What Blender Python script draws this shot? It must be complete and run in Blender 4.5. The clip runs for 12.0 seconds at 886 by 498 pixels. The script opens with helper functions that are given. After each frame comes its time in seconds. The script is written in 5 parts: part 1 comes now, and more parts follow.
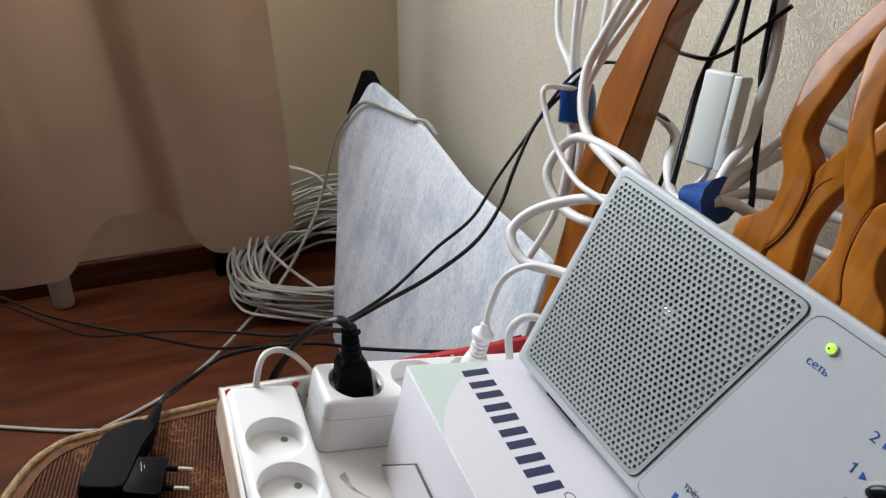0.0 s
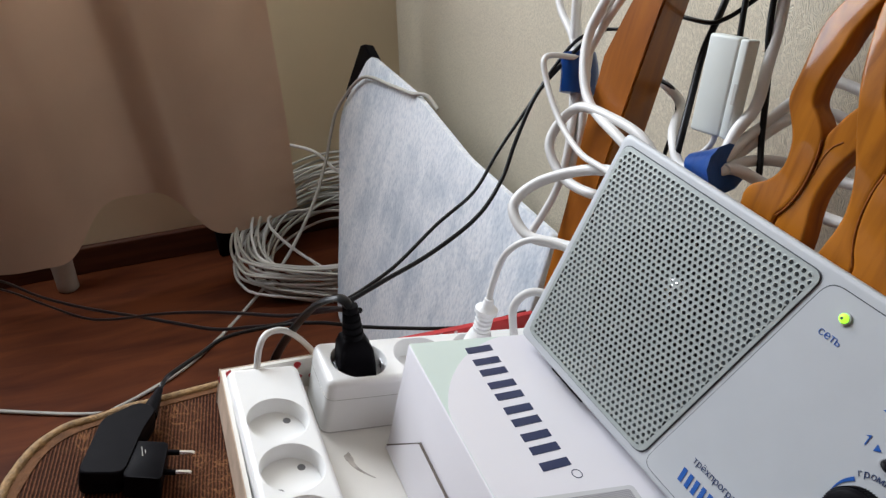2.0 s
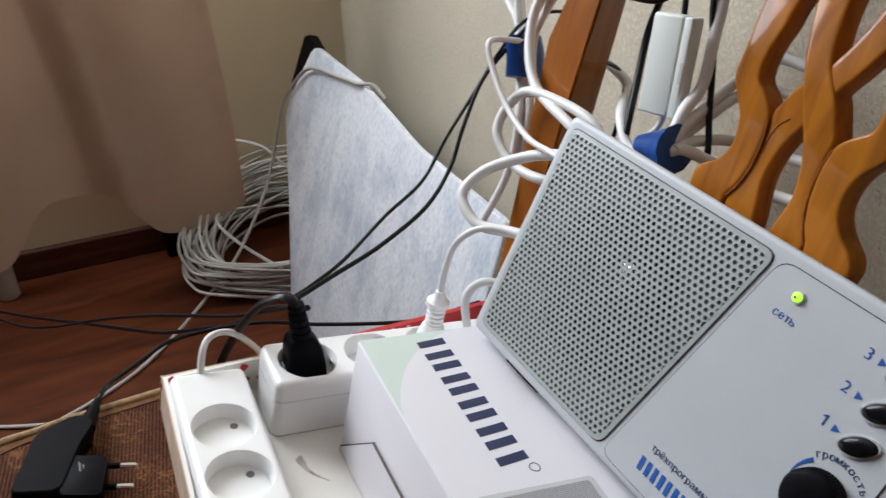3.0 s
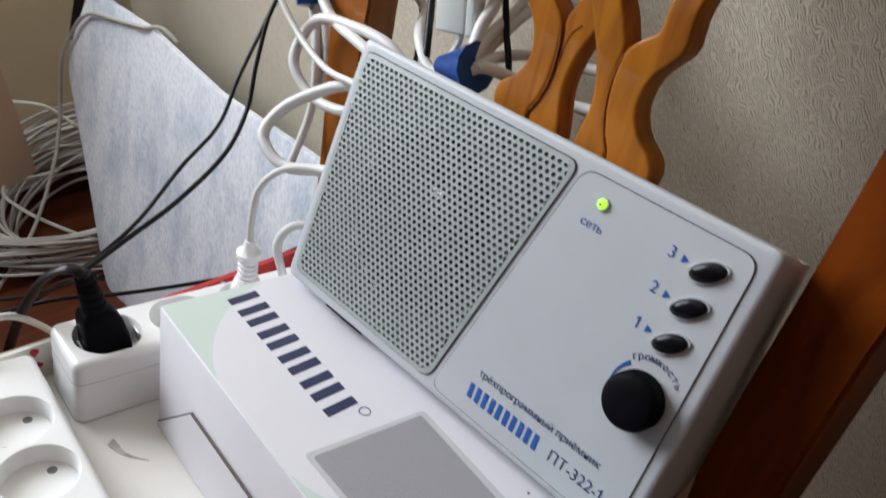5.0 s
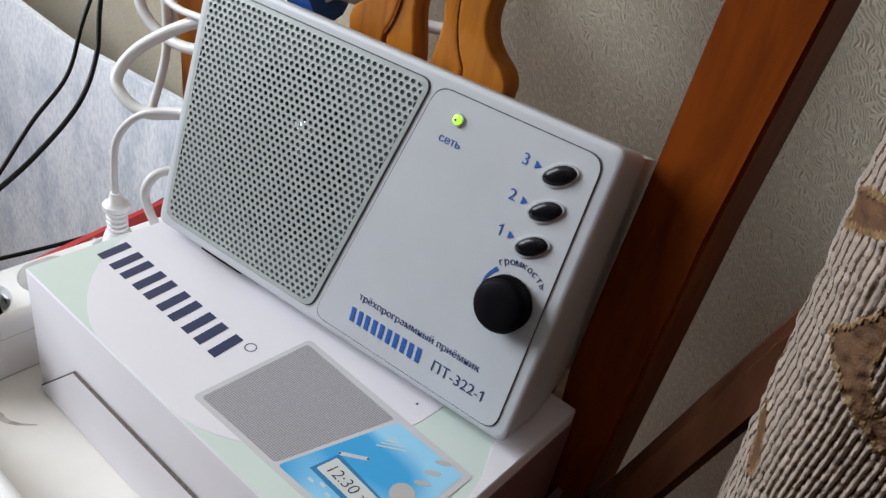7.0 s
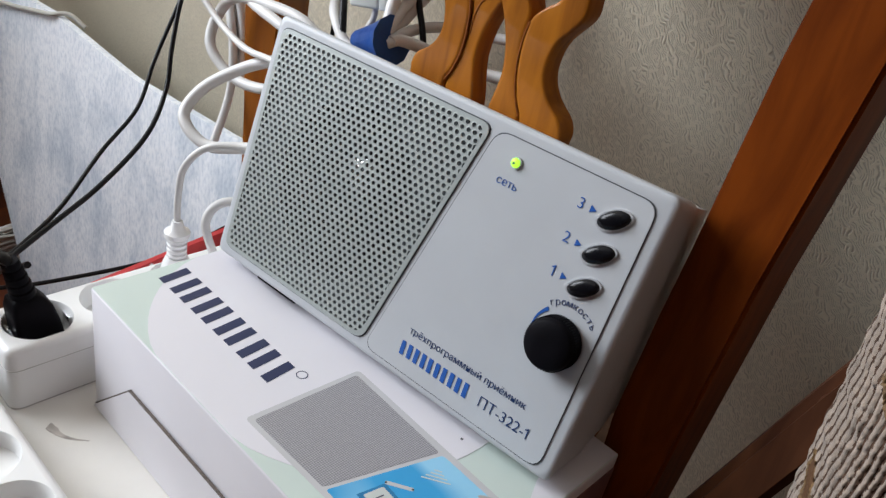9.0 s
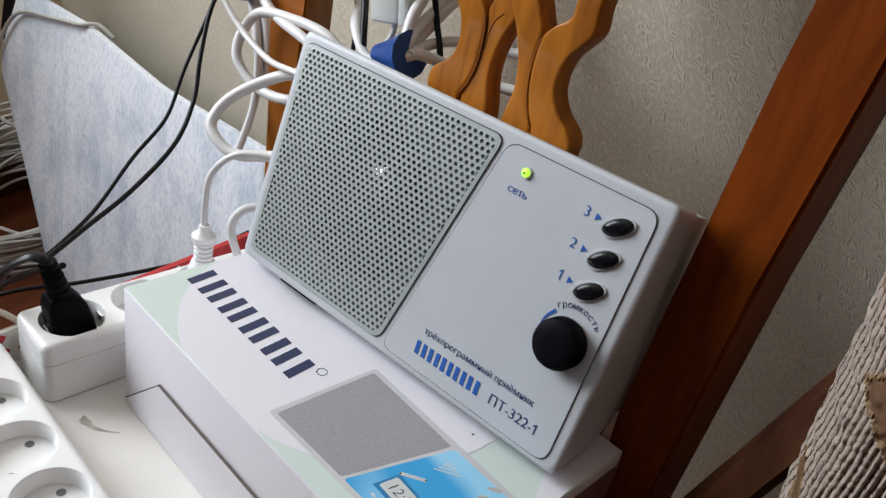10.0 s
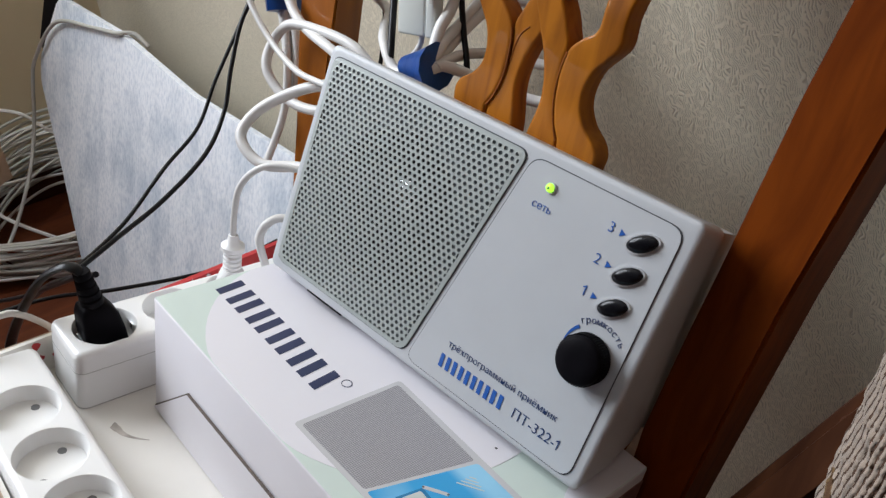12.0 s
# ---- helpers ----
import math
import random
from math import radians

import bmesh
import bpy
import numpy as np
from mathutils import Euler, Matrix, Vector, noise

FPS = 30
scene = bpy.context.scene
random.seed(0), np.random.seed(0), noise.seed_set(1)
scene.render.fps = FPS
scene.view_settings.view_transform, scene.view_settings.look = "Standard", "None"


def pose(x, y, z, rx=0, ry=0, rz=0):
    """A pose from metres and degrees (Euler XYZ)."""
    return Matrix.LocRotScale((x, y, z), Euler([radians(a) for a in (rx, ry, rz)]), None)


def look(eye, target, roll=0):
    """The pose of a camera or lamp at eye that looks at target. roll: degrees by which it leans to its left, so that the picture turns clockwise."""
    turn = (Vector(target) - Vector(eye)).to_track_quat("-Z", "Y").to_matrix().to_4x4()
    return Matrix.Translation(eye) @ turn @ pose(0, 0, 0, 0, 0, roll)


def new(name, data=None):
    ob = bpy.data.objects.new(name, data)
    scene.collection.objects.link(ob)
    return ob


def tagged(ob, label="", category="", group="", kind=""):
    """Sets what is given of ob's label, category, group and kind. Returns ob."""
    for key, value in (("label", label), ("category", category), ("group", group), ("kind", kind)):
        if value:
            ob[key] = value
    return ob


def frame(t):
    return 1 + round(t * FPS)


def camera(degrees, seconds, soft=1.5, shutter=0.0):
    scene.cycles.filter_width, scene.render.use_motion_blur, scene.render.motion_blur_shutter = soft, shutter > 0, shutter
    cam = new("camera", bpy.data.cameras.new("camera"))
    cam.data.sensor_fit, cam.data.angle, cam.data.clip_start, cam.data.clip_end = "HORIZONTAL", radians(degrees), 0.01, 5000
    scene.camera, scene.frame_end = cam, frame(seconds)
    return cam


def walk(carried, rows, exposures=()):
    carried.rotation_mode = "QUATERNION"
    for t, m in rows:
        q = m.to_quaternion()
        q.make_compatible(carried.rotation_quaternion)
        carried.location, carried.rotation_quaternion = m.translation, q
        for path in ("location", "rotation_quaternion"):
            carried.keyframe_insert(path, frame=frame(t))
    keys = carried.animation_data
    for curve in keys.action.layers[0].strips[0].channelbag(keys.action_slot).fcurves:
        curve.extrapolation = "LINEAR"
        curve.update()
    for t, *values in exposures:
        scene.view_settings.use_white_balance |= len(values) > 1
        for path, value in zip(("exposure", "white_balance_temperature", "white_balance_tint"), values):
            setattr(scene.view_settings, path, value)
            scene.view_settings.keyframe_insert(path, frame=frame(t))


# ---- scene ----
cam = camera(58.68, 12.0, soft=1.35, shutter=0.5)
ROWS = [
    (0.0, 0.3956, -0.1339, 0.8786, 61.50, 0.00, 68.34),
    (0.5, 0.3958, -0.1333, 0.8779, 61.12, 0.19, 68.77),
    (1.0, 0.3915, -0.1312, 0.8753, 60.42, 0.52, 69.05),
    (1.5, 0.3893, -0.1279, 0.8727, 60.13, 0.97, 68.63),
    (2.0, 0.3875, -0.1272, 0.8726, 59.75, 1.24, 68.11),
    (2.5, 0.3833, -0.1229, 0.8694, 59.42, 1.43, 66.74),
    (3.0, 0.3769, -0.1163, 0.8646, 59.00, 1.49, 64.35),
    (3.2, 0.3735, -0.1138, 0.8635, 58.81, 1.04, 62.75),
    (4.8, 0.3632, -0.0922, 0.8507, 55.66, 0.49, 51.76),
    (5.0, 0.3668, -0.0930, 0.8478, 54.51, 0.43, 50.82),
    (5.5, 0.3656, -0.0980, 0.8429, 50.26, 0.46, 47.74),
    (6.0, 0.3762, -0.1068, 0.8552, 50.16, 0.31, 43.60),
    (6.5, 0.3833, -0.1006, 0.8471, 49.68, 0.46, 42.29),
    (7.0, 0.3838, -0.0888, 0.8488, 49.54, 0.64, 41.39),
    (7.2, 0.3885, -0.0906, 0.8578, 49.68, 0.76, 41.11),
    (8.8, 0.3824, -0.1052, 0.8521, 52.79, -0.05, 44.36),
    (9.0, 0.3842, -0.1056, 0.8520, 53.08, -0.07, 44.84),
    (9.5, 0.3988, -0.1178, 0.8604, 53.41, 0.28, 45.97),
    (10.0, 0.3985, -0.1179, 0.8642, 53.62, 0.22, 46.11),
    (10.5, 0.3995, -0.1182, 0.8676, 53.85, 0.36, 46.60),
    (11.0, 0.3987, -0.1160, 0.8686, 53.76, 0.71, 47.18),
    (11.5, 0.3988, -0.1148, 0.8688, 53.80, 1.01, 47.68),
    (12.0, 0.3990, -0.1136, 0.8703, 53.79, 1.29, 48.08),
]
walk(cam, [(t, pose(x, y, z, rx, ry, rz)) for t, x, y, z, rx, ry, rz in ROWS], exposures=[(0.0, 0.0), (12.0, 0.0)])

# ---- light: a window in the far wall, daylight ----
world = bpy.data.worlds.new("sky")
scene.world = world
world.use_nodes = True
wn = world.node_tree
sky = wn.nodes.new("ShaderNodeTexSky")
sky.sky_type, sky.sun_disc = "NISHITA", False
sky.sun_elevation, sky.sun_rotation = radians(35), radians(60)
wn.links.new(sky.outputs[0], wn.nodes["Background"].inputs[0])
wn.nodes["Background"].inputs[1].default_value = 0.1


def window_light(name, eye, target, wide, high, watts, colour):
    lamp = bpy.data.lights.new(name, "AREA")
    lamp.shape, lamp.size, lamp.size_y, lamp.energy, lamp.color = "RECTANGLE", wide, high, watts, colour
    ob = new(name, lamp)
    ob.matrix_world = look(eye, target)
    return ob


window_light("window_daylight", (-1.28, -0.56, 1.70), (0.60, 0.25, 1.0), 1.05, 1.15, 59, (0.875, 0.925, 1.0))


# ---- materials ----
def material(name, colour, rough=0.5, metal=0.0, vary=0.12, scale=25.0, bump=0.0, bump_scale=300.0, spec=0.5, sheen=0.0):
    m = bpy.data.materials.new(name)
    m.use_nodes = True
    nt = m.node_tree
    b = nt.nodes["Principled BSDF"]
    b.inputs["Roughness"].default_value, b.inputs["Metallic"].default_value = rough, metal
    b.inputs["Specular IOR Level"].default_value = spec
    b.inputs["Sheen Weight"].default_value = sheen
    co = nt.nodes.new("ShaderNodeTexCoord")
    n1 = nt.nodes.new("ShaderNodeTexNoise")
    n1.inputs["Scale"].default_value, n1.inputs["Detail"].default_value = scale, 6
    ramp = nt.nodes.new("ShaderNodeValToRGB")
    lo, hi = [max(0.0, c * (1 - vary)) for c in colour], [min(1.0, c * (1 + vary)) for c in colour]
    ramp.color_ramp.elements[0].color, ramp.color_ramp.elements[1].color = (*lo, 1), (*hi, 1)
    ramp.color_ramp.elements[0].position, ramp.color_ramp.elements[1].position = 0.3, 0.7
    nt.links.new(co.outputs["Object"], n1.inputs["Vector"])
    nt.links.new(n1.outputs["Fac"], ramp.inputs[0])
    nt.links.new(ramp.outputs[0], b.inputs["Base Color"])
    if bump:
        n2 = nt.nodes.new("ShaderNodeTexNoise")
        n2.inputs["Scale"].default_value, n2.inputs["Detail"].default_value = bump_scale, 4
        bp = nt.nodes.new("ShaderNodeBump")
        bp.inputs["Strength"].default_value, bp.inputs["Distance"].default_value = bump, 0.002
        nt.links.new(co.outputs["Object"], n2.inputs["Vector"])
        nt.links.new(n2.outputs["Fac"], bp.inputs["Height"])
        nt.links.new(bp.outputs[0], b.inputs["Normal"])
    return m


def wood(name, dark, light, rough, stretch=(6, 6, 60), scale=1.0, coat=0.0, spec=0.5):
    """Grain stretched along one axis, with darker streaks."""
    m = material(name, light, rough, spec=spec)
    nt = m.node_tree
    b, co = nt.nodes["Principled BSDF"], nt.nodes["Texture Coordinate"]
    mp = nt.nodes.new("ShaderNodeMapping")
    mp.inputs["Scale"].default_value = [1000.0 / (s * 10) * scale for s in stretch]
    n = nt.nodes.new("ShaderNodeTexNoise")
    n.inputs["Scale"].default_value, n.inputs["Detail"].default_value, n.inputs["Distortion"].default_value = 4, 8, 0.6
    r = nt.nodes.new("ShaderNodeValToRGB")
    r.color_ramp.elements[0].color, r.color_ramp.elements[1].color = (*dark, 1), (*light, 1)
    r.color_ramp.elements[0].position, r.color_ramp.elements[1].position = 0.32, 0.62
    nt.links.new(co.outputs["Object"], mp.inputs[0])
    nt.links.new(mp.outputs[0], n.inputs["Vector"])
    nt.links.new(n.outputs["Fac"], r.inputs[0])
    nt.links.new(r.outputs[0], b.inputs["Base Color"])
    b.inputs["Coat Weight"].default_value, b.inputs["Coat Roughness"].default_value = coat, 0.07
    bp = nt.nodes.new("ShaderNodeBump")
    bp.inputs["Strength"].default_value, bp.inputs["Distance"].default_value = 0.14, 0.001
    nt.links.new(n.outputs["Fac"], bp.inputs["Height"])
    nt.links.new(bp.outputs[0], b.inputs["Normal"])
    return m


M_WALLPAPER = material("embossed wallpaper", (0.70, 0.637, 0.50), 0.6, vary=0.05, scale=8, spec=0.3)
nt = M_WALLPAPER.node_tree
co = nt.nodes["Texture Coordinate"]
# short worm-like ridges that swirl, broken up along their length
wm = nt.nodes.new("ShaderNodeMapping")
wm.inputs["Scale"].default_value, wm.inputs["Rotation"].default_value = (1.0, 1.0, 0.85), (0, radians(35), 0)
wv = nt.nodes.new("ShaderNodeTexWave")
wv.wave_type, wv.bands_direction = "BANDS", "X"
wv.inputs["Scale"].default_value, wv.inputs["Distortion"].default_value = 185, 22
wv.inputs["Detail"].default_value, wv.inputs["Detail Scale"].default_value, wv.inputs["Detail Roughness"].default_value = 1.0, 0.50, 0.5
cut = nt.nodes.new("ShaderNodeTexNoise")
cut.inputs["Scale"].default_value, cut.inputs["Detail"].default_value = 300, 1.5
cr = nt.nodes.new("ShaderNodeMapRange")
cr.inputs["From Min"].default_value, cr.inputs["From Max"].default_value = 0.50, 0.62
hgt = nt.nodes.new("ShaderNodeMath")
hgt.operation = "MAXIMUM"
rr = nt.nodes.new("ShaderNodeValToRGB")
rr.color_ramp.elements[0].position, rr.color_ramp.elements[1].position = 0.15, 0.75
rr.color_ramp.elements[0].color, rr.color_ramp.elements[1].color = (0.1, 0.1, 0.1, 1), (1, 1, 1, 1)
# relief shade put into the colour: hollows between the ridges are multiplied darker
hollow_shade = nt.nodes.new("ShaderNodeMix")
hollow_shade.data_type, hollow_shade.blend_type = "RGBA", "MULTIPLY"
hollow_shade.inputs["Factor"].default_value = 0.34
bp = nt.nodes.new("ShaderNodeBump")
bp.inputs["Strength"].default_value, bp.inputs["Distance"].default_value = 0.65, 0.0009
for a, b_ in ((nt.nodes["Color Ramp"].outputs[0], hollow_shade.inputs["A"]), (rr.outputs[0], hollow_shade.inputs["B"]), (hollow_shade.outputs["Result"], nt.nodes["Principled BSDF"].inputs["Base Color"]),
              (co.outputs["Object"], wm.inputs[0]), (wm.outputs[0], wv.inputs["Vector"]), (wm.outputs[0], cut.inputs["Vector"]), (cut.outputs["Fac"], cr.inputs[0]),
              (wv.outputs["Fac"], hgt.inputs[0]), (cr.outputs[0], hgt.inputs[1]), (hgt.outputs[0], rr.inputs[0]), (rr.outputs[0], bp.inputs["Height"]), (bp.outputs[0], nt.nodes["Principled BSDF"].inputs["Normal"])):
    nt.links.new(a, b_)

M_PAINT = material("plain cream wall", (0.78, 0.68, 0.49), 0.7, vary=0.05, scale=3, bump=0.1, bump_scale=90)
M_CEILING = material("white ceiling", (0.70, 0.69, 0.67), 0.8, vary=0.02, scale=3)
M_FLOOR = wood("red brown laminate", (0.062, 0.015, 0.006), (0.130, 0.035, 0.012), 0.46, (16, 80, 30), 1.0, 0.0, 0.22)
M_SKIRT = wood("dark brown skirting", (0.05, 0.015, 0.008), (0.09, 0.03, 0.015), 0.35, (6, 60, 6))
M_CURTAIN = material("pinkish beige curtain", (0.74, 0.57, 0.445), 0.9, vary=0.06, scale=5, bump=0.25, bump_scale=700, sheen=0.2)
M_CHAIR = wood("varnished orange brown wood", (0.20, 0.060, 0.004), (0.37, 0.125, 0.007), 0.5, (5, 5, 34), 1.0, 0.40, 0.1)
M_POSTLEFT = wood("red orange varnished wood", (0.19, 0.050, 0.004), (0.31, 0.094, 0.006), 0.42, (8, 8, 40), 1.0, 0.35, 0.25)
M_GROOVE = material("darker brown groove line", (0.22, 0.068, 0.013), 0.7, vary=0.3, scale=300, spec=0.1)
# right post: redder wood, its colour also darkened for the shade beside the radio
M_POSTSHADED = wood("red brown varnished wood darkened for shade", (0.105, 0.020, 0.0024), (0.185, 0.040, 0.0040), 0.5, (5, 5, 30), 1.0, 0.0, 0.06)
M_CHAIR2 = wood("worn brown wood", (0.055, 0.019, 0.009), (0.110, 0.042, 0.019), 0.6, (5, 5, 40), 1.0, 0.0, 0.12)
M_WHITE = material("white glossy plastic", (0.82, 0.82, 0.81), 0.3, vary=0.015, scale=30)
M_BOXGREY = material("greenish white plastic", (0.68, 0.71, 0.67), 0.4, vary=0.03, scale=40)
M_SEAM = material("grey seam", (0.46, 0.45, 0.43), 0.7, vary=0.05)
M_HOLE = material("dark hollow", (0.16, 0.16, 0.165), 0.8, vary=0.0)
M_BLACK = material("black plastic", (0.005, 0.0045, 0.006), 0.5, spec=0.045, vary=0.2, scale=80, bump=0.05, bump_scale=900)
M_GLOSSBLACK = material("glossy black plastic", (0.006, 0.006, 0.008), 0.22, vary=0.1, scale=80, spec=0.25)
M_KRAFT = material("tan card", (0.52, 0.39, 0.29), 0.8, vary=0.2, scale=60)
M_BAND = material("golden brown edging cloth", (0.13, 0.056, 0.022), 0.8, vary=0.35, scale=120, bump=0.5, bump_scale=600, spec=0.2)
M_BLACKCABLE = material("black cable sheath", (0.006, 0.006, 0.0075), 0.34, spec=0.2, vary=0.2, scale=60)
M_CABLE = material("white cable sheath", (0.68, 0.67, 0.65), 0.42, vary=0.05, scale=30)
M_CABLEGREY = material("greyish white cable sheath", (0.50, 0.49, 0.45), 0.5, vary=0.08, scale=30)
M_TAPE = material("blue insulating tape", (0.004, 0.048, 0.22), 0.32, vary=0.2, scale=60, bump=0.35, bump_scale=90, spec=0.35)
M_RADIO = material("light grey radio plastic", (0.505, 0.525, 0.545), 0.42, vary=0.02, scale=40, bump=0.04, bump_scale=1500)
M_GRILLE = material("silver grey grille", (0.40, 0.435, 0.42), 0.42, metal=0.2, vary=0.04, scale=60)
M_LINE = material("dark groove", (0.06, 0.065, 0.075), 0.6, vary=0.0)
M_BACKING = material("dark grey backing plastic", (0.07, 0.08, 0.085), 0.6, vary=0.1)
M_CONE = material("black speaker cone", (0.012, 0.012, 0.013), 0.6, vary=0.1)
M_CHROME = material("bright metal", (0.78, 0.78, 0.80), 0.18, metal=1.0, vary=0.02)
M_SILVER = material("silver paint", (0.62, 0.63, 0.65), 0.3, metal=0.35, vary=0.03)
M_NAVY = material("navy print", (0.022, 0.03, 0.085), 0.4, vary=0.02)
M_INK = material("dark blue print", (0.020, 0.048, 0.15), 0.4, vary=0.02)
M_BLUE = material("blue print", (0.02, 0.105, 0.40), 0.4, vary=0.02)
M_CARD = material("white printed card", (0.745, 0.73, 0.77), 0.42, vary=0.015, scale=12, bump=0.03, bump_scale=300)
M_CARDSIDE = material("uncoated white card", (0.70, 0.68, 0.71), 0.6, vary=0.03, scale=12)
M_CARDEND = material("maroon printed card", (0.20, 0.10, 0.10), 0.45, vary=0.05, scale=12)
M_GREEN = material("pale green print", (0.60, 0.69, 0.64), 0.38, vary=0.02)
M_CORRUGATED = material("brown corrugated edge", (0.12, 0.095, 0.08), 0.9, vary=0.4, scale=600)
M_PRINTGREY = material("grey printed grille", (0.36, 0.36, 0.38), 0.4, vary=0.18, scale=900)
nt = M_PRINTGREY.node_tree
vo = nt.nodes.new("ShaderNodeTexVoronoi")
vo.inputs["Scale"].default_value, vo.inputs["Randomness"].default_value = 850, 0.05
rm = nt.nodes["Color Ramp"]
rm.color_ramp.elements[0].color, rm.color_ramp.elements[1].color = (0.24, 0.235, 0.25, 1), (0.52, 0.51, 0.53, 1)
nt.links.new(nt.nodes["Texture Coordinate"].outputs["Object"], vo.inputs["Vector"])
nt.links.new(vo.outputs["Distance"], rm.inputs[0])
M_PRINTEDGE = material("silver print edge", (0.55, 0.55, 0.56), 0.4, vary=0.05)
M_CYAN = material("sky blue print", (0.10, 0.42, 0.70), 0.35, scale=30)
M_CYAN.node_tree.nodes["Noise Texture"].inputs["Detail"].default_value = 0
rm = M_CYAN.node_tree.nodes["Color Ramp"].color_ramp
rm.elements[0].color, rm.elements[1].color = (0.04, 0.35, 0.68, 1), (0.30, 0.62, 0.84, 1)
rm.elements[0].position, rm.elements[1].position = 0.38, 0.60
M_BLUEFRAME = material("mid blue print", (0.02, 0.20, 0.42), 0.35, vary=0.08)
M_TRAY = material("cream card tray", (0.80, 0.775, 0.72), 0.6, vary=0.05, scale=15, bump=0.05, bump_scale=200)
M_RED = material("red paper with white marks", (0.52, 0.035, 0.04), 0.5, vary=0.1, scale=50)
M_TAN = material("tan paper", (0.50, 0.40, 0.30), 0.6, vary=0.25, scale=120)
M_SMUDGE = material("grey brown smudge", (0.50, 0.455, 0.41), 0.8, vary=0.3, scale=150)
M_TRIM = material("golden braid", (0.25, 0.145, 0.055), 0.7, vary=0.35, scale=250, bump=0.6, bump_scale=500)
M_SCREEN = material("pale display print", (0.60, 0.63, 0.60), 0.4, vary=0.03)
M_LEG = material("white painted metal", (0.40, 0.36, 0.31), 0.45, vary=0.06)

M_LED = bpy.data.materials.new("green glowing lamp")
M_LED.use_nodes = True
pb = M_LED.node_tree.nodes["Principled BSDF"]
pb.inputs["Base Color"].default_value = (0.25, 0.8, 0.05, 1)
pb.inputs["Emission Color"].default_value, pb.inputs["Emission Strength"].default_value = (0.42, 1.0, 0.05, 1), 1.3

# mottled grey-blue unwoven wrap, with vertical streaks
M_FELT = material("white unwoven wrap", (0.66, 0.71, 0.76), 0.95, vary=0.02)
nt = M_FELT.node_tree
co = nt.nodes["Texture Coordinate"]
mp = nt.nodes.new("ShaderNodeMapping")
mp.inputs["Scale"].default_value = (9, 9, 4)
ns = nt.nodes.new("ShaderNodeTexNoise")
ns.inputs["Scale"].default_value, ns.inputs["Detail"].default_value, ns.inputs["Roughness"].default_value = 1.5, 8, 0.66
rp = nt.nodes.new("ShaderNodeValToRGB")
rp.color_ramp.elements[0].position, rp.color_ramp.elements[1].position = 0.34, 0.54
rp.color_ramp.elements[0].color, rp.color_ramp.elements[1].color = (0.52, 0.59, 0.67, 1), (0.84, 0.87, 0.91, 1)
fib = nt.nodes.new("ShaderNodeTexNoise")
fib.inputs["Scale"].default_value, fib.inputs["Detail"].default_value = 26, 5
fr = nt.nodes.new("ShaderNodeValToRGB")
fr.color_ramp.elements[0].position, fr.color_ramp.elements[1].position = 0.36, 0.56
fr.color_ramp.elements[0].color, fr.color_ramp.elements[1].color = (0.80, 0.83, 0.87, 1), (1, 1, 1, 1)
fm = nt.nodes.new("ShaderNodeMix")
fm.data_type, fm.blend_type = "RGBA", "MULTIPLY"
fm.inputs["Factor"].default_value = 1.0
bp = nt.nodes.new("ShaderNodeBump")
bp.inputs["Strength"].default_value, bp.inputs["Distance"].default_value = 0.5, 0.0015
for a, b_ in ((co.outputs["Object"], mp.inputs[0]), (mp.outputs[0], ns.inputs["Vector"]), (mp.outputs[0], fib.inputs["Vector"]), (ns.outputs["Fac"], rp.inputs[0]), (fib.outputs["Fac"], fr.inputs[0]),
              (rp.outputs[0], fm.inputs["A"]), (fr.outputs[0], fm.inputs["B"]), (fm.outputs["Result"], nt.nodes["Principled BSDF"].inputs["Base Color"]), (fib.outputs["Fac"], bp.inputs["Height"]),
              (bp.outputs[0], nt.nodes["Principled BSDF"].inputs["Normal"])):
    nt.links.new(a, b_)

# brown seat cloth with fine cross ribs and worn golden patches
M_SEAT = material("brown seat cloth", (0.16, 0.075, 0.045), 0.9, vary=0.25, scale=60, spec=0.12)
nt = M_SEAT.node_tree
co = nt.nodes["Texture Coordinate"]
sm_ = nt.nodes.new("ShaderNodeMapping")
sm_.inputs["Rotation"].default_value = (0, 0, radians(9))
wa = nt.nodes.new("ShaderNodeTexWave")
wa.wave_type, wa.bands_direction = "BANDS", "Y"
wa.inputs["Scale"].default_value, wa.inputs["Distortion"].default_value, wa.inputs["Detail Scale"].default_value = 140, 3.0, 9
bg = nt.nodes.new("ShaderNodeTexNoise")
bg.inputs["Scale"].default_value, bg.inputs["Detail"].default_value = 22, 5
r1 = nt.nodes.new("ShaderNodeValToRGB")
r1.color_ramp.elements[0].color, r1.color_ramp.elements[1].color = (0.032, 0.012, 0.006, 1), (0.170, 0.068, 0.034, 1)
r1.color_ramp.elements[0].position, r1.color_ramp.elements[1].position = 0.35, 0.95
r1m = r1.color_ramp.elements.new(0.72)
r1m.color = (0.080, 0.029, 0.015, 1)
# broken golden threads and worn patches
th = nt.nodes.new("ShaderNodeTexNoise")
th.inputs["Scale"].default_value, th.inputs["Detail"].default_value, th.inputs["Distortion"].default_value = 70, 3, 1.5
rt = nt.nodes.new("ShaderNodeValToRGB")
rt.color_ramp.elements[0].position, rt.color_ramp.elements[1].position = 0.47, 0.53
rt.color_ramp.elements[0].color, rt.color_ramp.elements[1].color = (0.12, 0.12, 0.12, 1), (0.12, 0.12, 0.12, 1)
rtm = rt.color_ramp.elements.new(0.5)
rtm.color = (1, 1, 1, 1)
r2 = nt.nodes.new("ShaderNodeValToRGB")
r2.color_ramp.elements[0].position, r2.color_ramp.elements[1].position = 0.50, 0.62
